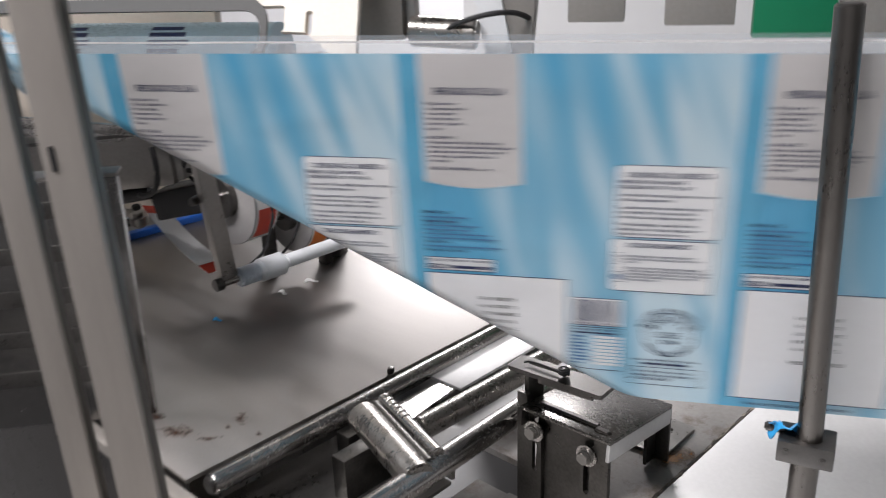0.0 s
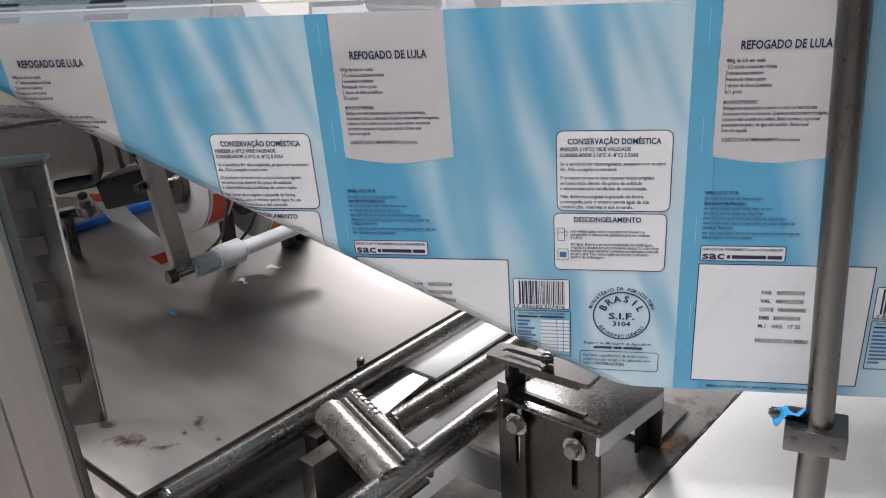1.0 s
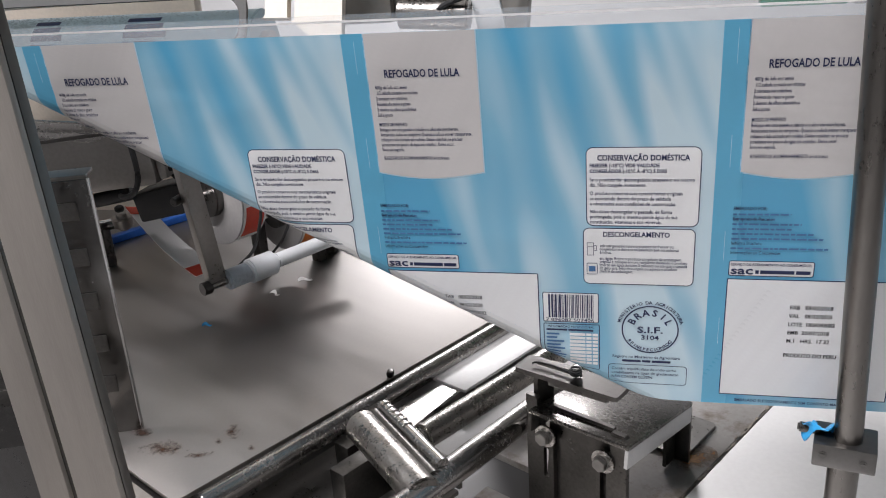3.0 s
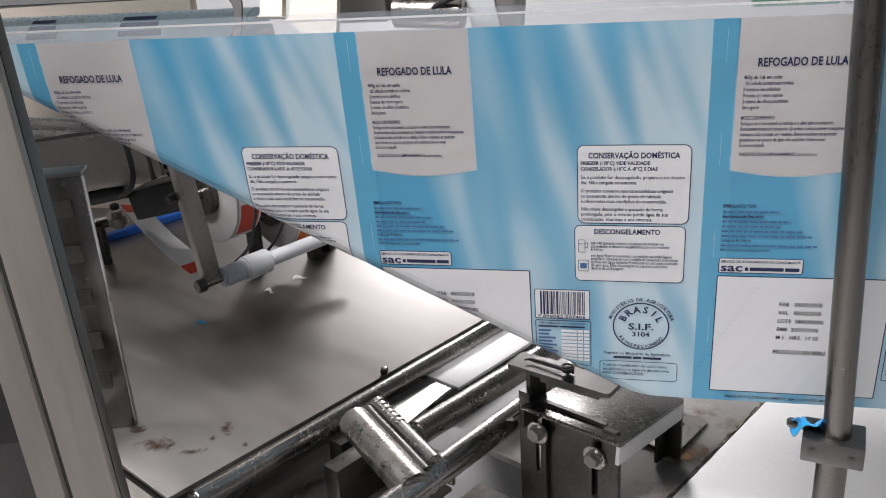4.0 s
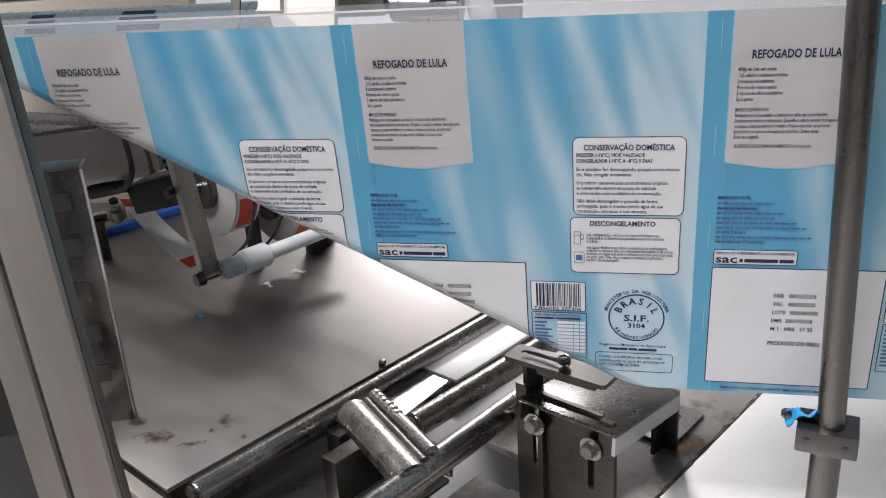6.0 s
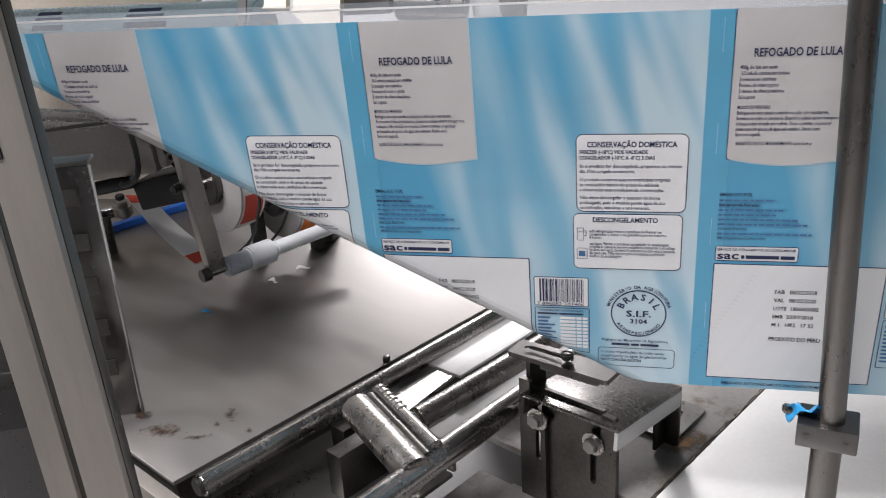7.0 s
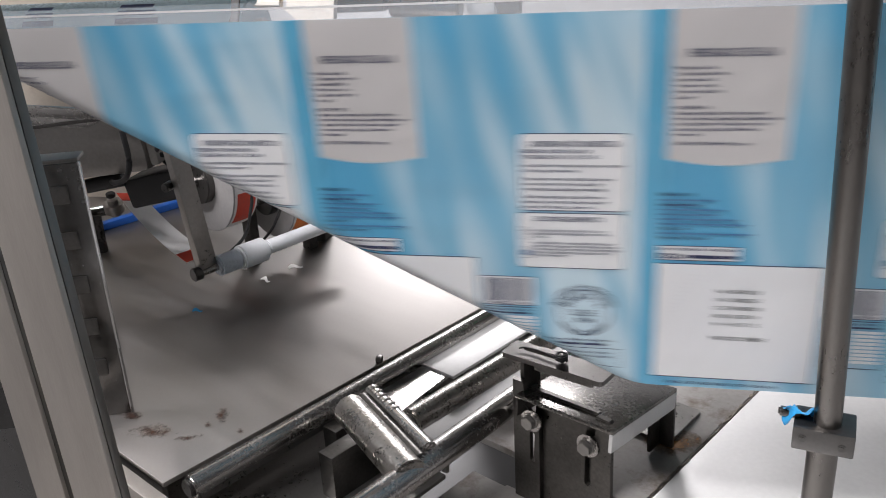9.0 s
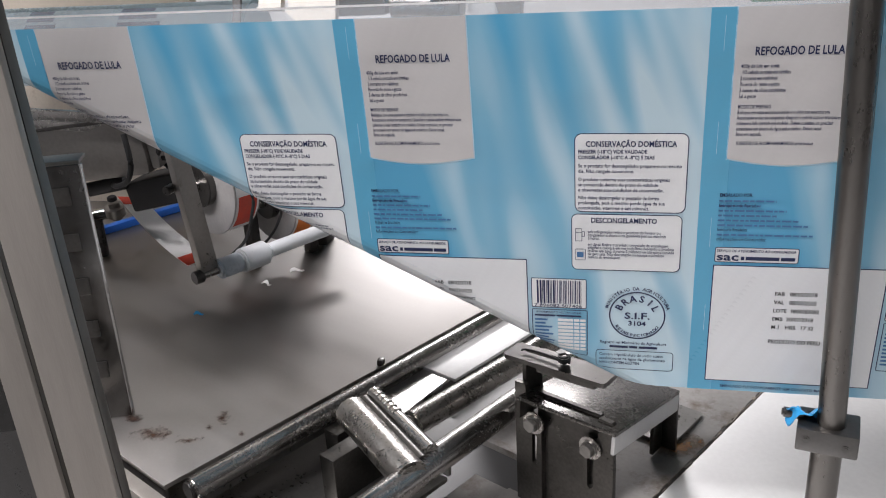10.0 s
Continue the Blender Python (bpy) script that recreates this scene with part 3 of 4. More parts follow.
# ---- label unit behind the film ----
def swing_arm():
    t = thing("swing_arm", "flat steel swing arm with a white nylon roller", "swing arm")
    a, b = Vector((0.0125, 0.238, 0.222)), Vector((0.0300, 0.236, 0.0780))
    m, length = between(a, b)
    part("arm", bm_box(0.021, 0.009, length, 0.0015), STEEL_ARM, t, m=m @ pose(0, 0, 0, 0, 0, 14))
    part("bolt", bm_rod((0.0085, 0.234, 0.1645), (0.0070, 0.222, 0.1640), 0.0045), STEEL_DARK, t)
    part("axle", bm_rod((0.026, 0.226, 0.0750), (0.120, 0.389, 0.0750), 0.0042), STEEL_BAR, t)
    part("axle_end", bm_rod((0.0225, 0.220, 0.0750), (0.027, 0.228, 0.0750), 0.0068), STEEL_DARK, t)
    part("roller", bm_rod((0.0365, 0.2440, 0.0750), (0.0495, 0.2665, 0.0750), 0.0105, 0.002, 32), NYLON_CLEAR, t, "milky nylon roller")
    part("roller", bm_rod((0.0500, 0.2674, 0.0750), (0.0660, 0.2950, 0.0750), 0.0128, 0.002, 32), NYLON, t, "white nylon roller")
    part("roller", bm_rod((0.0670, 0.2970, 0.0750), (0.1180, 0.3855, 0.0750), 0.0078, 0.002, 32), NYLON, t, "thin white nylon roller")
    part("wire", bm_pipe([(0.0125, 0.240, 0.216), (0.046, 0.262, 0.196), (0.0632, 0.285, 0.1450), (0.0602, 0.285, 0.1166), (0.0495, 0.285, 0.0913), (0.0308, 0.285, 0.0736)], 0.0017, 8), BLACK_RUBBER, t, "black guard wire")
    part("wire", bm_pipe([(0.0125, 0.243, 0.212), (0.050, 0.300, 0.180), (0.0683, 0.340, 0.1180), (0.0612, 0.340, 0.0872), (0.0411, 0.340, 0.0633)], 0.0015, 8), BLACK_RUBBER, t, "black guard wire")
    return t


def label_tape():
    """The label tape hangs as one curved band from the knob to the roller."""
    t = thing("label_tape", "white label tape with red ends hanging to the roller", "label tape")
    a0, a1 = Vector((-0.160, 0.388, 0.102)), Vector((-0.130, 0.394, 0.099))
    b0, b1 = Vector((0.000, 0.250, 0.0750)), Vector((0.020, 0.266, 0.0800))

    def band(u0, u1, lift, mat, label):
        bm = bmesh.new()
        rows = []
        for k in range(13):
            u = u0 + (u1 - u0) * k / 12
            sag = Vector((0, 0, -0.008 * 4 * u * (1 - u) + lift))
            rows.append((bm.verts.new(a0.lerp(b0, u) + sag), bm.verts.new(a1.lerp(b1, u) + sag)))
        for p, q in zip(rows, rows[1:]):
            bm.faces.new((p[0], p[1], q[1], q[0]))
        r = bmesh.ops.extrude_face_region(bm, geom=bm.faces[:])
        bmesh.ops.translate(bm, vec=(0, 0, 0.0004), verts=[v for v in r["geom"] if isinstance(v, bmesh.types.BMVert)])
        part("tape" if mat is PAPER else "printed_end", bm, mat, t, label)

    band(0, 1, 0, PAPER, "")
    band(0.0, 0.09, 0.0006, RED_INK, "red printed patch")
    band(0.86, 1.0, 0.0006, RED_INK, "red printed patch")
    return t


def tape_guide():
    t = thing("tape_guide", "chrome tape guide rod with a dark knob", "guide rod")
    part("rod", bm_rod((-0.275, 0.372, 0.066), (-0.168, 0.385, 0.084), 0.007, 0.001), CHROME, t)
    part("knob", bm_rod((-0.166, 0.388, 0.075), (-0.1645, 0.3835, 0.0965), 0.012, 0.0055), STEEL_ARM, t)
    part("knob_screw", bm_rod((-0.164, 0.382, 0.0995), (-0.1635, 0.381, 0.105), 0.0055, 0.001), BLACK_RUBBER, t)
    part("stand", bm_rod((-0.19, 0.3825, TABLE_Z), (-0.19, 0.3825, 0.078), 0.006), STEEL_DARK, t)
    return t


def label_reel(at, r, ink, label, width=0.030):
    """A roll of labels between grey side discs, axis along local x."""
    t = thing("label_reel", label, "label reel", Matrix.Translation(at) @ pose(0, 0, 0, 0, 0, 60), group="label reels")
    part("side_disc", bm_rod((-width / 2 - 0.002, 0, 0), (-width / 2, 0, 0), r * 1.0, 0.0006, 48), GREY_CORE, t)
    part("label_roll", bm_rod((-width / 2 + 0.0005, 0, 0), (width / 2 - 0.0005, 0, 0), r * 0.985, 0.0005, 48), PAPER, t)
    for k in range(5):
        bm = bmesh.new()
        ring_v = []
        for i in range(9):
            a = -0.5 + 1.257 * k + 0.75 * i / 8
            ring_v.append([bm.verts.new((x, r * 0.99 * math.cos(a), r * 0.99 * math.sin(a))) for x in (-width * 0.40, width * 0.38)])
        for p, q in zip(ring_v, ring_v[1:]):
            bm.faces.new((p[0], p[1], q[1], q[0]))
        part("printed_patch", bm, ink, t)
    part("hub", bm_rod((-width / 2 - 0.010, 0, 0), (-width / 2 - 0.001, 0, 0), r * 0.42, 0.001, 36), STEEL_DARK, t)
    part("axle", bm_rod((-width / 2 - 0.02, 0, 0), (width / 2 + 0.025, 0, 0), 0.006, 0.001, 16), STEEL_BAR, t)
    top = at[2] - table_z(at[0] + 0.5 * (width / 2 + 0.020), at[1] + 0.866 * (width / 2 + 0.020))
    part("stand", bm_box(0.012, 0.014, top + 0.01, 0.001, (width / 2 + 0.020, 0, -top / 2 + 0.005)), STEEL_DARK, t)
    return t


swing_arm()
label_tape()
tape_guide()
label_reel((-0.002, 0.341, 0.139), 0.057, RED_INK, "grey label reel with red and white print")
label_reel((0.050, 0.3865, 0.1065), 0.047, ORANGE_INK, "grey label reel with orange and white print")

solo("blue_strip", bm_box(0.185, 0.014, 0.010, 0.002), BLUE_PLASTIC, "glossy blue plastic strip lying behind the label tape", "plastic strip",
     Matrix.Translation((-0.2107, 0.5014, TABLE_Z + 0.0052)) @ pose(0, 0, 0, 0, 0, 60))


def drive_motor():
    t = thing("drive_motor", "dark steel drive drum with a terminal block and cables", "motor")
    body = Matrix.Translation((-0.1900, 0.318, 0.1770)) @ pose(0, 0, 0, 0, -5, 8)
    part("gear_case", bm_box(0.258, 0.070, 0.066, 0.010), STEEL_DRUM, t, m=body)
    part("end_cap", bm_box(0.010, 0.058, 0.056, 0.004, (0.1335, 0, 0)), STEEL_PLATE, t, m=body)
    part("cover_rim", bm_box(0.230, 0.004, 0.004, 0.001, (0, -0.0365, 0.0300)), STEEL_DARK, t, m=body)
    part("terminal_block", bm_box(0.085, 0.05, 0.034, 0.004), BLACK_RUBBER, t, m=Matrix.Translation((-0.066, 0.356, 0.128)) @ pose(0, 0, 0, 0, -12, 0))
    part("gland", bm_rod((-0.107, 0.330, 0.139), (-0.150, 0.322, 0.132), 0.008, 0.001, 20), BLACK_RUBBER, t)
    part("cable", bm_pipe([(-0.064, 0.279, 0.206), (-0.061, 0.277, 0.175), (-0.070, 0.279, 0.156), (-0.090, 0.290, 0.147), (-0.112, 0.315, 0.140)], 0.0030, 10), BLACK_RUBBER, t)
    part("cable", bm_pipe([(-0.054, 0.31, 0.212), (-0.046, 0.31, 0.186), (-0.052, 0.315, 0.172), (-0.040, 0.325, 0.168), (-0.028, 0.335, 0.160)], 0.0028, 10), BLACK_RUBBER, t)
    part("cable", bm_pipe([(-0.058, 0.32, 0.210), (-0.052, 0.32, 0.190), (-0.062, 0.325, 0.175), (-0.058, 0.345, 0.150)], 0.0022, 10), BLACK_RUBBER, t)
    part("foot", bm_box(0.05, 0.05, 0.122, 0.003, (-0.22, 0.32, TABLE_Z + 0.061)), STEEL_DARK, t)
    return t


drive_motor()
for k, (yy, zz) in enumerate(((0.262, 0.234), (0.280, 0.219))):
    solo("cross_bar", bm_box(0.30, 0.012, 0.010, 0.002), STEEL_BAR, "bright square steel cross bar above the drum", "bar",
         Matrix.Translation((-0.205, yy, zz)) @ pose(0, 0, 0, 0, 6, 12), group="bars above the drum")


# ---- machine parts behind the film ----
def cover_plate():
    t = thing("cover_plate", "cream enamelled machine cover with a rounded window cut-out", "machine cover", LEAN @ Matrix.Translation((-0.09, 0.375, 0.268)) @ pose(0, 0, 0, 62))
    out = rounded(-0.36, -0.05, 0.24, 0.30, 0.012)
    hole = rounded(-0.26, -0.020, 0.132, 0.030, 0.020)
    part("plate", bm_prism(out, 0, 0.010, (hole, rounded(0.150, 0.008, 0.158, 0.036, 0.004), rounded(0.182, 0.004, 0.190, 0.030, 0.004))), ENAMEL, t)
    part("rim", bm_prism(rounded(-0.268, -0.028, 0.140, 0.044, 0.026), 0.0105, 0.014, (rounded(-0.26, -0.020, 0.132, 0.030, 0.020),)), RIM_RUBBER, t, "dark rubber window rim")
    return t


cover_plate()


def supply_roll():
    t = thing("supply_roll", "pale blue printed film roll behind the machine cover", "film roll", Matrix.Translation((-0.155, 0.4507, 0.272)))
    part("roll", bm_rod((-0.175, 0, 0), (0.175, 0, 0), 0.046, 0.0015, 72), ROLL_BLUE, t)
    part("core", bm_rod((-0.185, 0, 0), (0.185, 0, 0), 0.022, 0.001, 32), PAPER, t)
    part("axle", bm_rod((-0.24, 0, 0), (0.24, 0, 0), 0.010, 0.001, 20), STEEL_BAR, t)
    for x0, wide in ((-0.10, 0.045), (0.02, 0.060)):
        for k in range(4):
            bm = bmesh.new()
            ring_v = []
            for i in range(4):
                q = radians(112 + 14 * k + 3.0 * i)
                ring_v.append([bm.verts.new((x, 0.0463 * math.cos(q), 0.0463 * math.sin(q))) for x in (x0, x0 + wide * (0.7 + 0.1 * (k % 3)))])
            for p, q in zip(ring_v, ring_v[1:]):
                bm.faces.new((p[0], p[1], q[1], q[0]))
            part("print_bar", bm, NAVY_PRINT, t)
    for x in (-0.225, 0.225):
        part("stand", bm_box(0.02, 0.03, 0.254, 0.002, (x, 0.0, -0.117)), STEEL_DARK, t)
    return t


supply_roll()
# panel added behind the unit to give the table a warm, brighter reflection
solo("housing_reflector", bm_box(0.75, 0.02, 1.24, 0.004, (-0.51, 0.60, -0.29)), ENAMEL, "added cream enamelled panel that the table reflects", "machine housing")


def back_frame(x, y, w, d, z0, z1, mat, label, ry=0.0, name="frame_bar"):
    return solo(name, bm_box(w, d, z1 - z0, 0.002), mat, label, "frame bar", Matrix.Translation((x, y - 0.02, (z0 + z1) / 2 + 0.048)) @ pose(0, 0, 0, 0, ry, 0), group="frame bars behind the film")


back_frame(0.134, 0.47, 0.084, 0.03, 0.25, 0.40, GREY_PAINT, "wide warm grey painted frame bar")
back_frame(0.182, 0.478, 0.012, 0.02, 0.25, 0.40, STEEL_POST, "narrow bright steel frame strip")
back_frame(0.268, 0.465, 0.030, 0.010, 0.23, 0.405, WHITE_PAINT, "narrow white leaning frame strip", -11)
back_frame(0.304, 0.480, 0.046, 0.03, 0.23, 0.405, GREY_PAINT, "dark grey leaning frame bar", 5)
back_frame(0.3905, 0.47, 0.060, 0.03, 0.268, 0.40, GREY_PAINT, "wide grey painted frame bar ending above the film")
back_frame(0.4975, 0.47, 0.071, 0.03, 0.264, 0.40, GREY_PAINT, "wide grey painted frame bar ending above the film")
back_frame(0.5915, 0.47, 0.080, 0.02, 0.25, 0.40, GREEN_PAINT, "green painted panel strip", 0, "green_panel")
back_frame(0.662, 0.47, 0.052, 0.03, 0.25, 0.40, GREY_PAINT, "grey painted frame bar")
bt = thing("overhead_beam", "grey painted overhead beam on two posts", "beam")
part("beam", bm_box(1.9, 0.05, 0.06, 0.004, (0.35, 0.45, 0.477)), GREY_PAINT, bt)
for px in (-0.57, 1.27):
    part("post", bm_box(0.05, 0.05, 1.357, 0.004, (px, 0.45, -0.2315)), GREY_PAINT, bt)
solo("white_cabinet", bm_box(1.5, 0.3, 1.35, 0.01, (0.75, 1.75, -0.235)), WHITE_PAINT, "white painted machine cabinet in the hall", "cabinet")
part_hub = thing("clamp_hub", "worn steel clamp hub with a black cable", "clamp hub", LEAN)
part("hub", bm_rod((0.186, 0.452, 0.262), (0.262, 0.45, 0.258), 0.017, 0.002), STEEL_WELD, part_hub)
part("cable", bm_pipe([(0.225, 0.44, 0.262), (0.245, 0.435, 0.274), (0.28, 0.43, 0.284), (0.305, 0.445, 0.282), (0.32, 0.47, 0.27)], 0.003), BLACK_RUBBER, part_hub)

# ---- fixtures for the added, unseen ceiling lamps ----
TUBE = bpy.data.materials.new("lit_tube")
TUBE.use_nodes = True
TUBE.node_tree.nodes["Principled BSDF"].inputs["Emission Color"].default_value = (1, 0.98, 0.95, 1)
TUBE.node_tree.nodes["Principled BSDF"].inputs["Emission Strength"].default_value = 6.0
for lx, ly in ((-0.55, 4.50), (-1.45, -0.25), (-0.4, -0.95)):
    f = thing("added_ceiling_light", "added unseen white ceiling light with two lit tubes", "ceiling light", Matrix.Translation((lx, ly, 2.25)), "ceiling lights")
    part("housing", bm_box(1.3, 0.34, 0.05, 0.004, (0, 0, -0.026)), WHITE_PAINT, f)
    for s in (-0.08, 0.08):
        part("tube", bm_rod((-0.6, s, -0.062), (0.6, s, -0.062), 0.013, 0.002, 16), TUBE, f)

# ---- printed film ----
L = 0.200                      # one printed repeat
Z0, ZP, Z1 = 0.1130, 0.3460, 0.3535   # lower edge, top of the print, upper edge
ALPHA = radians(28.3)          # slope of the folding edge
NS = 30                        # strips to a repeat
W = L * math.sin(ALPHA) / NS
WRAP = radians(63)             # the film comes from behind and turns by this
RB = 0.0125                    # radius of the folding edge
B = Vector((math.cos(ALPHA), 0, -math.sin(ALPHA)))
N = Vector((math.sin(ALPHA), 0, math.cos(ALPHA)))
P0 = Vector((0.4172, 0, 0.1278)) + N * 0.0075


def film_print_material():
    m = bpy.data.materials.new("printed_blue_film")
    m.use_nodes = True
    nt = m.node_tree
    p = nt.nodes["Principled BSDF"]
    p.inputs["Roughness"].default_value = 0.24
    at = nt.nodes.new("ShaderNodeAttribute")
    at.attribute_name = "film_place"
    sep = nt.nodes.new("ShaderNodeSeparateXYZ")
    nt.links.new(at.outputs["Vector"], sep.inputs[0])

    def math_node(op, a, b):
        n = nt.nodes.new("ShaderNodeMath")
        n.operation = op
        for i, v in enumerate((a, b)):
            if isinstance(v, (int, float)):
                n.inputs[i].default_value = v
            else:
                nt.links.new(v, n.inputs[i])
        return n.outputs[0]

    # rays fan out downwards from above the recipe panel
    dz = math_node("SUBTRACT", 0.92, sep.outputs["Z"])
    fan = math_node("DIVIDE", math_node("SUBTRACT", sep.outputs["X"], -0.02), dz)
    comb = nt.nodes.new("ShaderNodeCombineXYZ")
    nt.links.new(fan, comb.inputs[0])
    nt.links.new(math_node("MULTIPLY", sep.outputs["Z"], 0.25), comb.inputs[2])
    n1 = nt.nodes.new("ShaderNodeTexNoise")
    n1.inputs["Scale"].default_value, n1.inputs["Detail"].default_value = 27.0, 1.0
    nt.links.new(comb.outputs[0], n1.inputs["Vector"])
    # paler towards the right of each repeat and the bottom
    fade = math_node("MULTIPLY", math_node("SUBTRACT", sep.outputs["X"], 0.10), 2.2)
    low = math_node("MULTIPLY", math_node("SUBTRACT", sep.outputs["Z"], 0.25), -0.5)
    val = math_node("ADD", math_node("ADD", n1.outputs["Fac"], fade), low)
    ramp = nt.nodes.new("ShaderNodeValToRGB")
    el = ramp.color_ramp.elements
    el[0].position, el[0].color = 0.30, (0.105, 0.395, 0.625, 1)
    el[1].position, el[1].color = 0.71, (0.56, 0.72, 0.80, 1)
    e = el.new(0.50)
    e.color = (0.235, 0.50, 0.67, 1)
    nt.links.new(val, ramp.inputs["Fac"])
    nt.links.new(ramp.outputs["Color"], p.inputs["Base Color"])
    return m


def let_light_through(m, share):
    """Thin film: part of the light that falls on its back comes through."""
    nt = m.node_tree
    p, tl, mx = nt.nodes["Principled BSDF"], nt.nodes.new("ShaderNodeBsdfTranslucent"), nt.nodes.new("ShaderNodeMixShader")
    mx.inputs[0].default_value = share
    at, mp, nz, bp = (nt.nodes.new("ShaderNode" + k) for k in ("Attribute", "Mapping", "TexNoise", "Bump"))
    at.attribute_name = "film_place"
    mp.inputs["Scale"].default_value = (7, 1, 16)
    nz.inputs["Scale"].default_value, nz.inputs["Detail"].default_value = 1.6, 2
    bp.inputs["Strength"].default_value, bp.inputs["Distance"].default_value = 0.35, 0.006
    nt.links.new(at.outputs["Vector"], mp.inputs["Vector"])
    nt.links.new(mp.outputs["Vector"], nz.inputs["Vector"])
    nt.links.new(nz.outputs["Fac"], bp.inputs["Height"])
    nt.links.new(bp.outputs["Normal"], p.inputs["Normal"])
    if p.inputs["Base Color"].links:
        nt.links.new(p.inputs["Base Color"].links[0].from_socket, tl.inputs["Color"])
    nt.links.new(p.outputs[0], mx.inputs[1])
    nt.links.new(tl.outputs[0], mx.inputs[2])
    nt.links.new(mx.outputs[0], nt.nodes["Material Output"].inputs[0])
    return m


def plain_film(name, colour, rough=0.3):
    return let_light_through(material(name, colour, rough, 0.0, 0.03, 25, 0.0, 200, rough_var=0.03), 0.16)


CLEAR = bpy.data.materials.new("clear_film_edge")
CLEAR.use_nodes = True
_nt = CLEAR.node_tree
_tr, _mx = _nt.nodes.new("ShaderNodeBsdfTransparent"), _nt.nodes.new("ShaderNodeMixShader")
_nt.nodes["Principled BSDF"].inputs["Base Color"].default_value = (0.8, 0.82, 0.85, 1)
_nt.nodes["Principled BSDF"].inputs["Roughness"].default_value = 0.16
_mx.inputs[0].default_value = 0.27
_nt.links.new(_tr.outputs[0], _mx.inputs[1])
_nt.links.new(_nt.nodes["Principled BSDF"].outputs[0], _mx.inputs[2])
_nt.links.new(_mx.outputs[0], _nt.nodes["Material Output"].inputs[0])

INKS = [let_light_through(film_print_material(), 0.16), CLEAR, plain_film("seal_band_blue", (0.125, 0.45, 0.67)), plain_film("warm_grey_panel", (0.66, 0.64, 0.63)),
        plain_film("navy_ink", (0.012, 0.022, 0.085), 0.4), plain_film("white_field", (0.88, 0.88, 0.88)), plain_film("black_date_ink", (0.03, 0.03, 0.035), 0.5),
        plain_film("pale_blue_dash", (0.55, 0.75, 0.86)), plain_film("plain_blue_text_bar", (0.06, 0.17, 0.36), 0.4)]
BLUE, CLR, SEAL, PANEL, NAVY, WHITE, DATE, DASH, BAR = range(9)
X0 = 0.2783                    # start of a repeat (its seal band)
tile_v, tile_f, tile_m = [], [], []


def lay(verts, faces, ink, layer):
    base = len(tile_v)
    tile_v.extend((x, z, layer * 0.00012) for x, z in verts)
    tile_f.extend(tuple(base + i for i in f) for f in faces)
    tile_m.extend([ink] * len(faces))


def rect(x0, z0, x1, z1, ink, layer=1):
    lay([(x0, z0), (x1, z0), (x1, z1), (x0, z1)], [(0, 1, 2, 3)], ink, layer)


def poly(pts, ink, layer=1):
    lay(pts, [tuple(range(len(pts)))], ink, layer)


def frame_line(x0, z0, x1, z1, r, w, ink, fill=None, layer=2):
    outer, inner = rounded(x0, z0, x1, z1, r), rounded(x0 + w, z0 + w, x1 - w, z1 - w, max(r - w, 0.0002))
    if fill is not None:
        poly(inner, fill, layer)
    n = len(outer)
    lay(outer + inner, [(i, (i + 1) % n, n + (i + 1) % n, n + i) for i in range(n)], ink, layer)


def ring(cx, cz, r0, r1, ink, layer=3, n=48):
    pts = [(cx + r * math.cos(2 * math.pi * k / n), cz + r * math.sin(2 * math.pi * k / n)) for r in (r0, r1) for k in range(n)]
    lay(pts, [(i, (i + 1) % n, n + (i + 1) % n, n + i) for i in range(n)], ink, layer)


def glyphs(body, thick=0.0):
    cu = bpy.data.curves.new("text", "FONT")
    cu.body, cu.size, cu.resolution_u, cu.offset = body, 1.0, 2, thick + 0.010
    ob = bpy.data.objects.new("text", cu)
    scene.collection.objects.link(ob)
    bpy.context.view_layer.update()
    me = ob.evaluated_get(bpy.context.evaluated_depsgraph_get()).to_mesh()
    v = [(a.co.x, a.co.y) for a in me.vertices]
    f = [tuple(p.vertices) for p in me.polygons]
    bpy.data.objects.remove(ob)
    bpy.data.curves.remove(cu)
    return v, f


def text(body, x, z, size, width=None, ink=NAVY, layer=4, thick=0.0, centre=False):
    """One line of print with its baseline at z; width squeezes it to fit."""
    v, f = glyphs(body, thick)
    wide = max(a for a, _ in v)
    sx = width / wide if width else size
    x = x - wide * sx / 2 if centre else x
    lay([(x + a * sx, z + b * size) for a, b in v], f, ink, layer)


def arc_text(body, cx, cz, r, mid, span, size, up=True, ink=NAVY):
    """Letters set round a circle, from one end of the span to the other (degrees)."""
    n = len(body)
    for i, ch in enumerate(body):
        if ch == " ":
            continue
        a = radians(mid + (span * (0.5 - (i + 0.5) / n) if up else span * ((i + 0.5) / n - 0.5)))
        v, f = glyphs(ch, 0.015)
        half = max(p for p, _ in v) / 2
        rot = a - math.pi / 2 if up else a + math.pi / 2
        c, s = math.cos(rot), math.sin(rot)
        bx, bz = cx + r * math.cos(a), cz + r * math.sin(a)
        lay([(bx + ((p - half) * c - q * s) * size, bz + ((p - half) * s + q * c) * size) for p, q in v], f, ink, 4)


def bars(x, z, widths, h, ink=BAR, gap=0.0008, layer=4):
    for w in widths:
        rect(x, z, x + w, z + h, ink, layer)
        x += w + gap


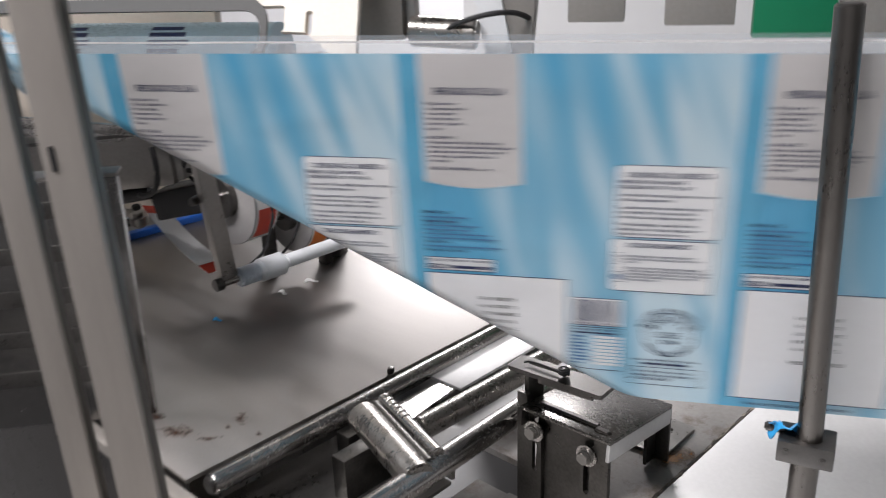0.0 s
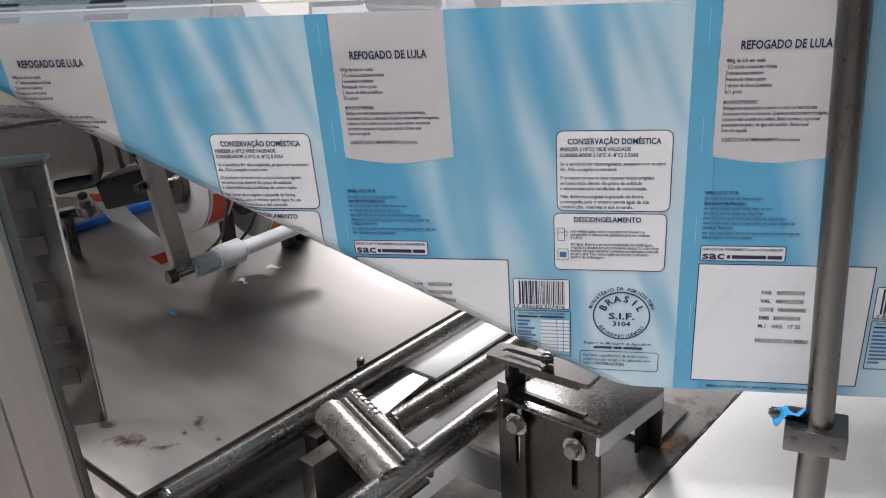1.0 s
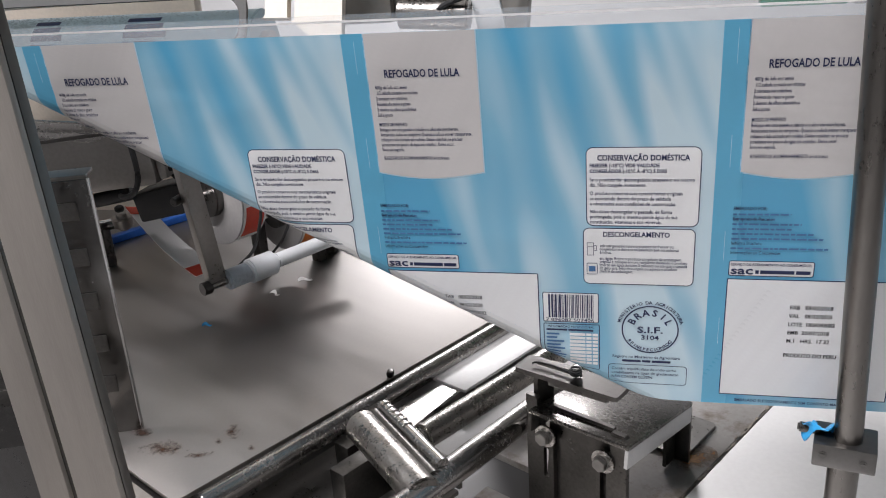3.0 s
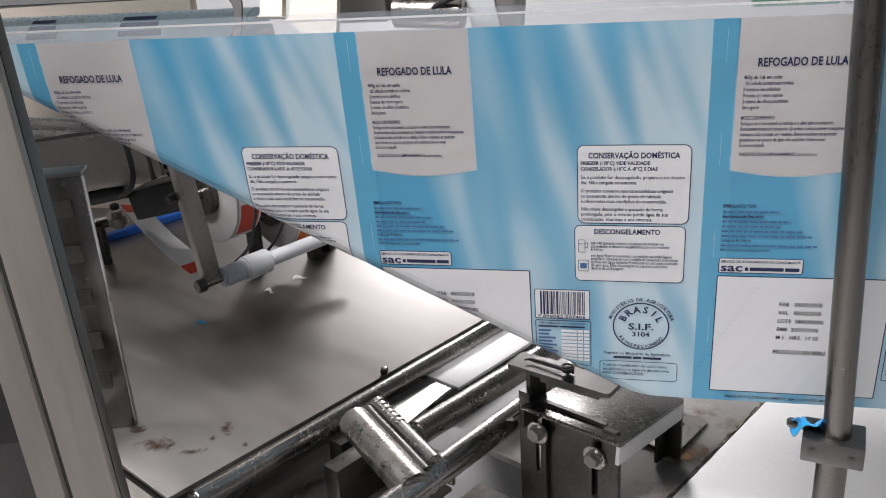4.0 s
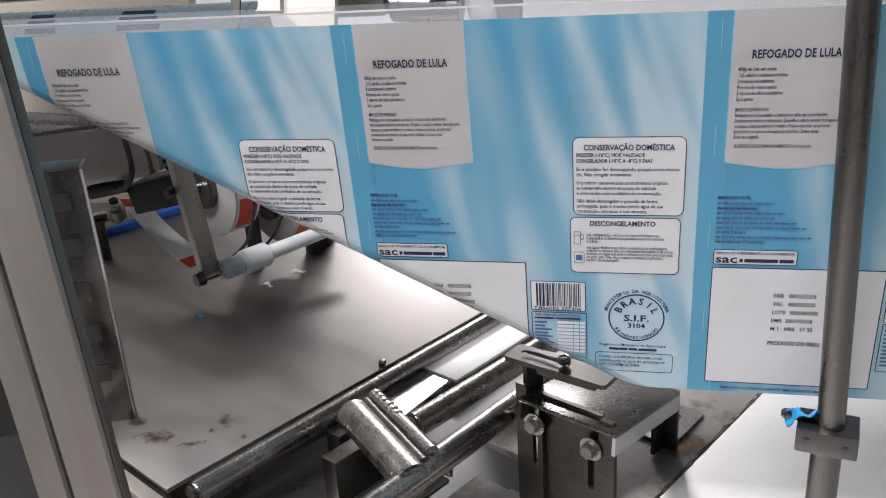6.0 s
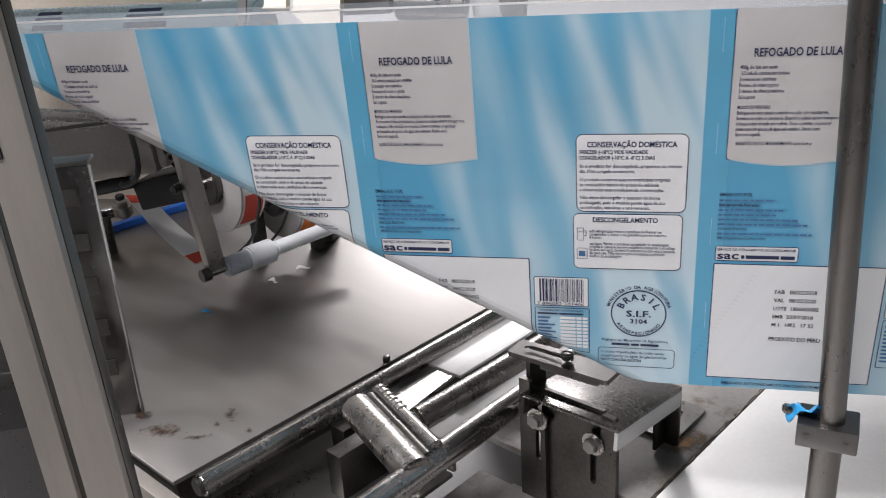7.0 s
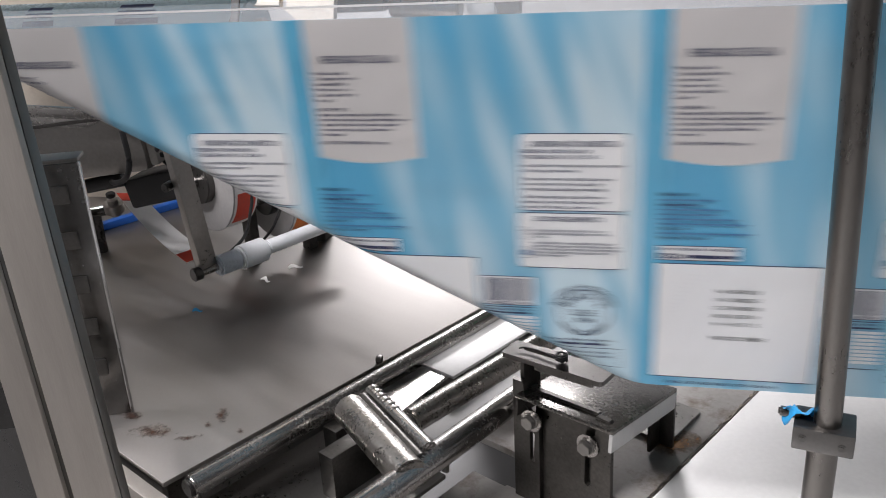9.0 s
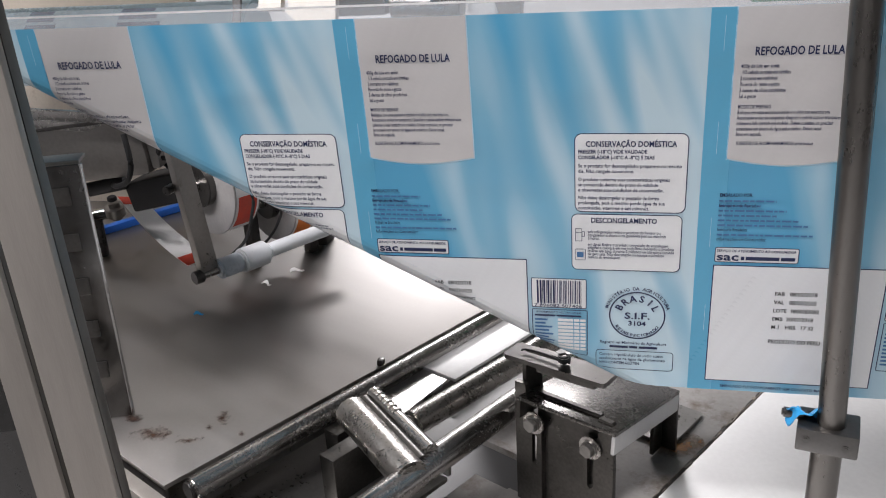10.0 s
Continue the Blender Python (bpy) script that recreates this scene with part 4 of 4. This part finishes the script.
def design():
    d = X0
    rect(d, Z0, d + L, ZP, BLUE, 0)
    rect(d, ZP, d + L, Z1 - 0.0012, CLR, 0)
    # white line along the top edge paints the highlight on the clear film
    rect(d, Z1 - 0.0012, d + L, Z1, WHITE, 0)
    # seal band between two pouches
    rect(d, Z0, d + 0.0142, ZP, SEAL, 1)
    for k in range(8):
        rect(d + 0.0071, 0.128 + 0.028 * k, d + 0.0073, 0.146 + 0.028 * k, DASH if k % 2 else SEAL, 2)
    # recipe panel
    px0, px1 = 0.2912, 0.3528
    edge = [(px0 + (px1 - px0) * k / 10, 0.2655 - 0.0038 * math.sin(math.pi * k / 10)) for k in range(11)]
    rim = [(px0 - 0.0006 + (px1 - px0 + 0.0012) * k / 10, 0.2648 - 0.0038 * math.sin(math.pi * k / 10)) for k in range(11)]
    poly([(px0 - 0.0006, ZP), *rim, (px1 + 0.0006, ZP)], DASH, 1)
    poly([(px0, ZP), *edge, (px1, ZP)], PANEL, 2)
    text("REFOGADO DE LULA", 0.3006, 0.3215, 0.0062, 0.0424, thick=0.010)
    z = 0.3150
    for s, w, dx in (("400g de lula em anéis", 0.0185, 0.0), ("1/2 cebola cortada em tirinhas", 0.0235, 0.0007), ("2 tomates em cubinhos", 0.0180, 0.0), ("Pimenta do reino a gosto", 0.0195, 0.0),
                     ("2 dentes de alhos picadinhos", 0.0225, 0.0), ("Sal a gosto", 0.0085, 0.0)):
        text(s, 0.2945 + dx, z, 0.0029, w)
        z -= 0.00318
    z -= 0.0025
    for s, w in (("MODO DE PREPARO", 0.0165), ("Refogue em uma panela a cebola e o alho até murcharem.", 0.0455), ("Acrescente todos os temperos. Quando a cebola estiver transparente,", 0.0530),
                 ("coloque a lula cortada em rodelas. Deixe cozinhar, se precisar", 0.0475), ("acrescente um pouco de água até cozinhar. Deixe secar.", 0.0425), ("Sirva em seguida.", 0.0130)):
        text(s, 0.2945, z, 0.0029, w)
        z -= 0.00300
    text("SUGESTÃO DE ACOMPANHAMENTO: arroz branco", 0.2950, z - 0.0022, 0.0029, 0.0385)
    # maker's block: names, addresses and numbers as bars
    text("EMBALADO POR:", 0.2889, 0.2432, 0.0029, 0.0175, thick=0.01)
    z, wr = 0.2400, random.Random(21)
    for ws in ((0.0290,), (0.0205,), (0.0105, 0.0235), (0.0170, 0.0130), (0.0205, 0.0205), (0.0305, 0.0165), (), (0.0245, 0.0245), ()):
        if ws:
            words, left = [], sum(ws)
            while left > 0.0005:
                w = min(left, 0.0018 + 0.0042 * wr.random())
                words.append(w * 0.86)
                left -= w
            bars(0.2889, z + 0.0001, words, 0.0011, BAR, gap=0.0007)
        z -= 0.00297
    text("Entreposto de Pescado", 0.2889, 0.2400 - 0.00297, 0.0028, 0.0205, layer=5)
    text("Indústria Brasileira", 0.2889, 0.2400 - 6 * 0.00297, 0.0028, 0.0160)
    text("Informações ao Consumidor", 0.2889, 0.2400 - 8 * 0.00297, 0.0028, 0.0265)
    frame_line(0.2886, 0.2022, 0.3338, 0.2120, 0.0014, 0.0005, NAVY, WHITE, 2)
    text("SERVIÇO DE ATENDIMENTO AO CONSUMIDOR", 0.2897, 0.2090, 0.0022, 0.0425, thick=0.01)
    text("sac", 0.2897, 0.2036, 0.0072, 0.0120, thick=0.010)
    bars(0.3030, 0.2040, (0.0018, 0.0180, 0.0075), 0.0022, NAVY)
    # date field
    frame_line(0.2882, 0.1200, 0.3812, 0.2005, 0.0006, 0.0006, NAVY, WHITE, 2)
    z = 0.1815
    for s, w in (("FAB   08/02/2018", 0.0230), ("VAL   08/02/2020", 0.0230), ("LOTE  1806083082", 0.0250), ("EMB  20/07/2018", 0.0225), ("M.1   HRS.  17 32", 0.0232)):
        text(s, 0.3232, z, 0.0036, w, DATE, 4)
        z -= 0.0056
    text("PRODUTO DO PERU", 0.3224, 0.1490, 0.0038, 0.0288, DATE, 4, thick=0.010)
    text("EMBALADO ELETRONICAMENTE SEM CONTATO MANUAL", 0.2975, 0.1155, 0.0028, 0.0640, NAVY, 4, thick=0.010)
    # storage advice
    frame_line(0.4098, 0.2323, 0.4712, 0.2800, 0.0042, 0.0005, NAVY, WHITE, 2)
    text("CONSERVAÇÃO DOMÉSTICA", 0.4160, 0.2722, 0.0047, 0.0490, thick=0.010)
    z = 0.2683
    for s, w, gap in (("FREEZER (-18°C) VIDE VALIDADE", 0.0375, 0.0030), ("CONGELADOR (-10°C A -8°C) 5 DIAS", 0.0415, 0.0046), ("Se o produto for descongelado, prepare-o no mesmo", 0.0562, 0.0028), ("dia. Não congele novamente.", 0.0308, 0.0046),
                      ("O produto conserva suas características originais", 0.0502, 0.0028), ("se consumido dentro do prazo de validade", 0.0440, 0.0028), ("e observadas suas condições de conservação.", 0.0470, 0.0044),
                      ("Não deixe descongelar o pescado de forma", 0.0450, 0.0028), ("prolongada, pois o mesmo perde água da sua", 0.0480, 0.0028), ("constituição, vitaminas e sais minerais.", 0.0395, 0.0028)):
        text(s, 0.4118, z, 0.0030, w, thick=0.012 if s.isupper() else 0.0)
        z -= gap + 0.0004
    frame_line(0.4078, 0.1945, 0.4700, 0.2312, 0.0036, 0.0005, NAVY, WHITE, 2)
    text("DESCONGELAMENTO", 0.4190, 0.2258, 0.0044, 0.0370, thick=0.010)
    frame_line(0.4100, 0.2135, 0.4140, 0.2218, 0.0004, 0.0003, NAVY, None, 3)
    rect(0.4100, 0.2190, 0.4140, 0.2193, NAVY, 4)
    frame_line(0.4138, 0.2165, 0.4155, 0.2200, 0.0003, 0.0003, NAVY, None, 3)
    frame_line(0.4098, 0.2010, 0.4160, 0.2085, 0.0008, 0.0003, NAVY, None, 3)
    rect(0.4110, 0.2030, 0.4148, 0.2065, BAR, 4)
    z = 0.2190
    for s, w in (("sob refrigeração: retire o produto do freezer ou", 0.0410), ("congelador e deixe-o na geladeira por no máximo", 0.0440), ("6 horas.", 0.0068)):
        text(s, 0.4172, z, 0.0027, w)
        z -= 0.0021
    z = 0.2108
    for s, w in (("em água: Retire o produto congelado da embalagem", 0.0455), ("original e coloque em um recipiente deixando o produto", 0.0490), ("imerso em água durante 5 minutos ou até que a camada", 0.0490),
                 ("de gelo saia. Não descongele ou aqueça o produto", 0.0435), ("dentro da embalagem.", 0.0190)):
        text(s, 0.4172, z, 0.0027, w)
        z -= 0.0021
    # bar code and table
    frame_line(0.3832, 0.1672, 0.4166, 0.1880, 0.0012, 0.0005, NAVY, WHITE, 2)
    rnd = random.Random(11)
    x = 0.3866
    while x < 0.4132:
        w = rnd.choice((0.0004, 0.0004, 0.0007, 0.0011))
        rect(x, 0.1704, x + w, 0.1866, NAVY, 3)
        x += w + rnd.choice((0.0003, 0.0004, 0.0007))
    text("7 896082 507406", 0.3848, 0.1680, 0.0030, 0.0290)
    frame_line(0.3832, 0.1330, 0.4172, 0.1662, 0.0010, 0.0005, NAVY, None, 2)
    text("INFORMAÇÃO NUTRICIONAL", 0.3858, 0.1635, 0.0020, 0.0280)
    bars(0.3850, 0.1612, (0.0125, 0.0150), 0.0012, NAVY)
    for k in range(9):
        z = 0.1580 - 0.0026 * k
        rect(0.3850, z, 0.3850 + 0.006 + 0.006 * rnd.random(), z + 0.0013, BAR, 3)
        rect(0.3990, z - 0.0002, 0.4085, z + 0.0017, WHITE, 3)
        rect(0.4090, z - 0.0002, 0.4122, z + 0.0017, WHITE, 3)
        rect(0.4128, z - 0.0002, 0.4160, z + 0.0017, WHITE, 3)
    # inspection stamp
    cx, cz = 0.4466, 0.1640
    ring(cx, cz, 0.0158, 0.0166, NAVY)
    arc_text("MINISTÉRIO DA AGRICULTURA", cx, cz, 0.0178, 90, 150, 0.0030)
    arc_text("BRASIL", cx, cz, 0.0098, 90, 150, 0.0062)
    text("S.I.F.", cx, cz - 0.0022, 0.0062, 0.0150, thick=0.010, centre=True)
    text("3104", cx, cz - 0.0070, 0.0045, 0.0105, thick=0.010, centre=True)
    arc_text("REINSPECIONADO", cx, cz, 0.0152, 270, 120, 0.0030, up=False)
    text("Registro no Ministério da Agricultura", cx - 0.0020, 0.1435, 0.0027, 0.0400, centre=True)
    bars(cx - 0.0160, 0.1405, (0.0110, 0.0050, 0.0110), 0.0016, NAVY)
    frame_line(0.4222, 0.1245, 0.4690, 0.1385, 0.0022, 0.0004, NAVY, None, 2)
    for s, w, z in (("Contém tripolifosfato de sódio como", 0.0385, 0.1345), ("estabilizante na água de glaciamento", 0.0400, 0.1315), ("NÃO CONTÉM GLÚTEN", 0.0245, 0.1284)):
        text(s, 0.4242, z, 0.0027, w, thick=0.012 if s.isupper() else 0.0)


design()


def slice_tile():
    """Cuts one repeat of the film into strips that run along the folding edge: strip number -> list of faces."""
    bm = bmesh.new()
    vs = [bm.verts.new((x, -up, z)) for x, z, up in tile_v]
    for f, mi in zip(tile_f, tile_m):
        face = bm.faces.new([vs[i] for i in f])
        face.material_index = mi
    qs = [(Vector((v.co.x, 0, v.co.z)) - P0).dot(N) for v in bm.verts]
    lo, hi = math.floor(min(qs) / W), math.ceil(max(qs) / W)
    for j in range(lo + 1, hi):
        bmesh.ops.bisect_plane(bm, geom=bm.verts[:] + bm.edges[:] + bm.faces[:], dist=1e-7, plane_co=P0 + N * (j * W), plane_no=N)
    strips = {}
    for f in bm.faces:
        c = f.calc_center_median() - P0
        j = math.floor(c.dot(N) / W)
        strips.setdefault(j, []).append((f.material_index, [tuple(v.co) for v in f.verts]))
    bm.free()
    return strips


PIECES = slice_tile()


def film_mesh(js, name):
    """The mesh of the film's strips js, flat, with its origin on the folding line at their middle."""
    js = sorted(js)
    mid = P0 + N * ((js[0] + js[-1] + 1) / 2 * W)
    verts, faces, mats, place, index = [], [], [], [], {}
    for j in js:
        for jj, flist in PIECES.items():
            if (j - jj) % NS:
                continue
            shift = Vector((L * ((j - jj) // NS), 0, 0))
            for mi, co in flist:
                ids = []
                for c in co:
                    key = (round(c[0] * 1e6), round(c[1] * 1e6), round(c[2] * 1e6), (j - jj) // NS)
                    if key not in index:
                        index[key] = len(verts)
                        p = Vector(c)
                        verts.append(tuple(p + shift - mid))
                        place.extend((p.x - X0, 0.0, p.z))
                    ids.append(index[key])
                if len(set(ids)) > 2:
                    faces.append(ids)
                    mats.append(mi)
    me = bpy.data.meshes.new(name)
    me.from_pydata(verts, [], faces)
    me.update()
    for m in INKS:
        me.materials.append(m)
    me.polygons.foreach_set("material_index", mats)
    at = me.attributes.new("film_place", "FLOAT_VECTOR", "POINT")
    at.data.foreach_set("vector", place)
    return me


J_LEAD = -4
J_LAST = -math.ceil((5 * L * math.sin(ALPHA) + 0.015) / W) - 1
J_END = J_LAST - 80
film = thing("packaging_film", "sky blue printed pouch film folding over an edge as it runs", "packaging film", LEAN)
moving = []                    # (piece, first strip, last strip)
lead = new("film_web", film_mesh(range(J_LEAD + 1, 225), "film_web"))
lead.parent = film
moving.append((lead, J_LEAD + 1, 224))
shared = {}
for j in range(J_LEAD, J_LAST - 1, -1):
    key = j % NS
    if key not in shared:
        shared[key] = film_mesh([key - 3 * NS], "film_strip")
    ob = new("film_strip", shared[key])
    ob.parent = film
    moving.append((ob, j, j))
bm = bmesh.new()
bmesh.ops.create_grid(bm, x_segments=40, y_segments=2, size=0.5, matrix=pose(0, 0, 0, 90) @ Matrix.Diagonal((1.75, 0.026, 1, 1)))
back_web = part("back_web", bm, CLEAR, film, "clear unprinted edge of the film's far side")
tail = new("film_tail", film_mesh(range(J_END, J_LAST), "film_tail"))
tail.parent = film
moving.append((tail, J_END, J_LAST - 1))


def bend(q):
    """Where the film's line at q (before or past the folding edge) lies: height along N and depth y."""
    if q >= 0:
        return q, 0.0
    a = -q / RB
    if a < WRAP:
        return -RB * math.sin(a), RB - RB * math.cos(a)
    rest = -q - RB * WRAP
    return -RB * math.sin(WRAP) - rest * math.cos(WRAP), RB - RB * math.cos(WRAP) + rest * math.sin(WRAP)


def film_pose(j0, j1, run):
    """The pose of the strips j0 to j1 when the film has run that far."""
    lo, hi = j0 * W + run * math.sin(ALPHA), (j1 + 1) * W + run * math.sin(ALPHA)
    (h0, y0), (h1, y1) = bend(lo), bend(hi)
    at = P0 + N * ((h0 + h1) / 2) + Vector((0, (y0 + y1) / 2, 0)) + B * (run * math.cos(ALPHA))
    up = (N * (h1 - h0) + Vector((0, y1 - y0, 0))).normalized()
    out = up.cross(B).normalized() * -1       # towards the back of the film
    turn = Matrix((B, out, up)).transposed()  # columns: along, back, up the strip
    flat = Matrix((B, Vector((0, 1, 0)), N)).transposed()
    if turn.determinant() < 0:
        turn = Matrix((B, -out, up)).transposed()
    return Matrix.Translation(at) @ (turn @ flat.inverted()).to_4x4()


STARTS, SPAN = (-0.085, 2.080, 4.230, 6.395, 8.505), 0.60   # each advance of the film, in seconds


def film_run(t):
    """How far the film has run, in metres: one repeat a cycle, then a rest."""
    k = sum(1 for s in STARTS if t >= s) - 1
    u = min(1.0, (t - STARTS[k]) / SPAN)
    r = 0.07
    if u < r:
        s = u * u / (2 * r)
    elif u < 1 - r:
        s = u - r / 2
    else:
        s = 1 - r - (1 - u) ** 2 / (2 * r)
    return L * (k + s / (1 - r))


def motions():
    back = []
    times = [0.0]
    for a in STARTS:
        f0, f1 = math.floor(a * FPS), math.ceil((a + SPAN) * FPS)
        times += [f / FPS for f in range(f0, f1 + 1) if 0 < f / FPS < 10.0]
    times.append(10.0)
    for t in times:
        back.append((t, pose(-0.125 + film_run(t), 0.034, 0.3365)))
    walk(back_web, back)
    for ob, j0, j1 in moving:
        shift = Vector((0, 0, 0))
        if j0 == j1:
            # strips share their mesh with the strip of the same place in another repeat
            shift = Vector((L * ((j0 - (j0 % NS - 3 * NS)) // NS), 0, 0)) - N * (L * ((j0 - (j0 % NS - 3 * NS)) // NS) * math.sin(ALPHA))
        rows = []
        for t in times:
            run = film_run(t)
            rows.append((t, film_pose(j0, j1, run) @ Matrix.Translation(shift)))
        keep = [rows[0]] + [b for a, b, c in zip(rows, rows[1:], rows[2:]) if (a[1].translation - b[1].translation).length + (c[1].translation - b[1].translation).length > 1e-6] + [rows[-1]]
        walk(ob, keep)


motions()
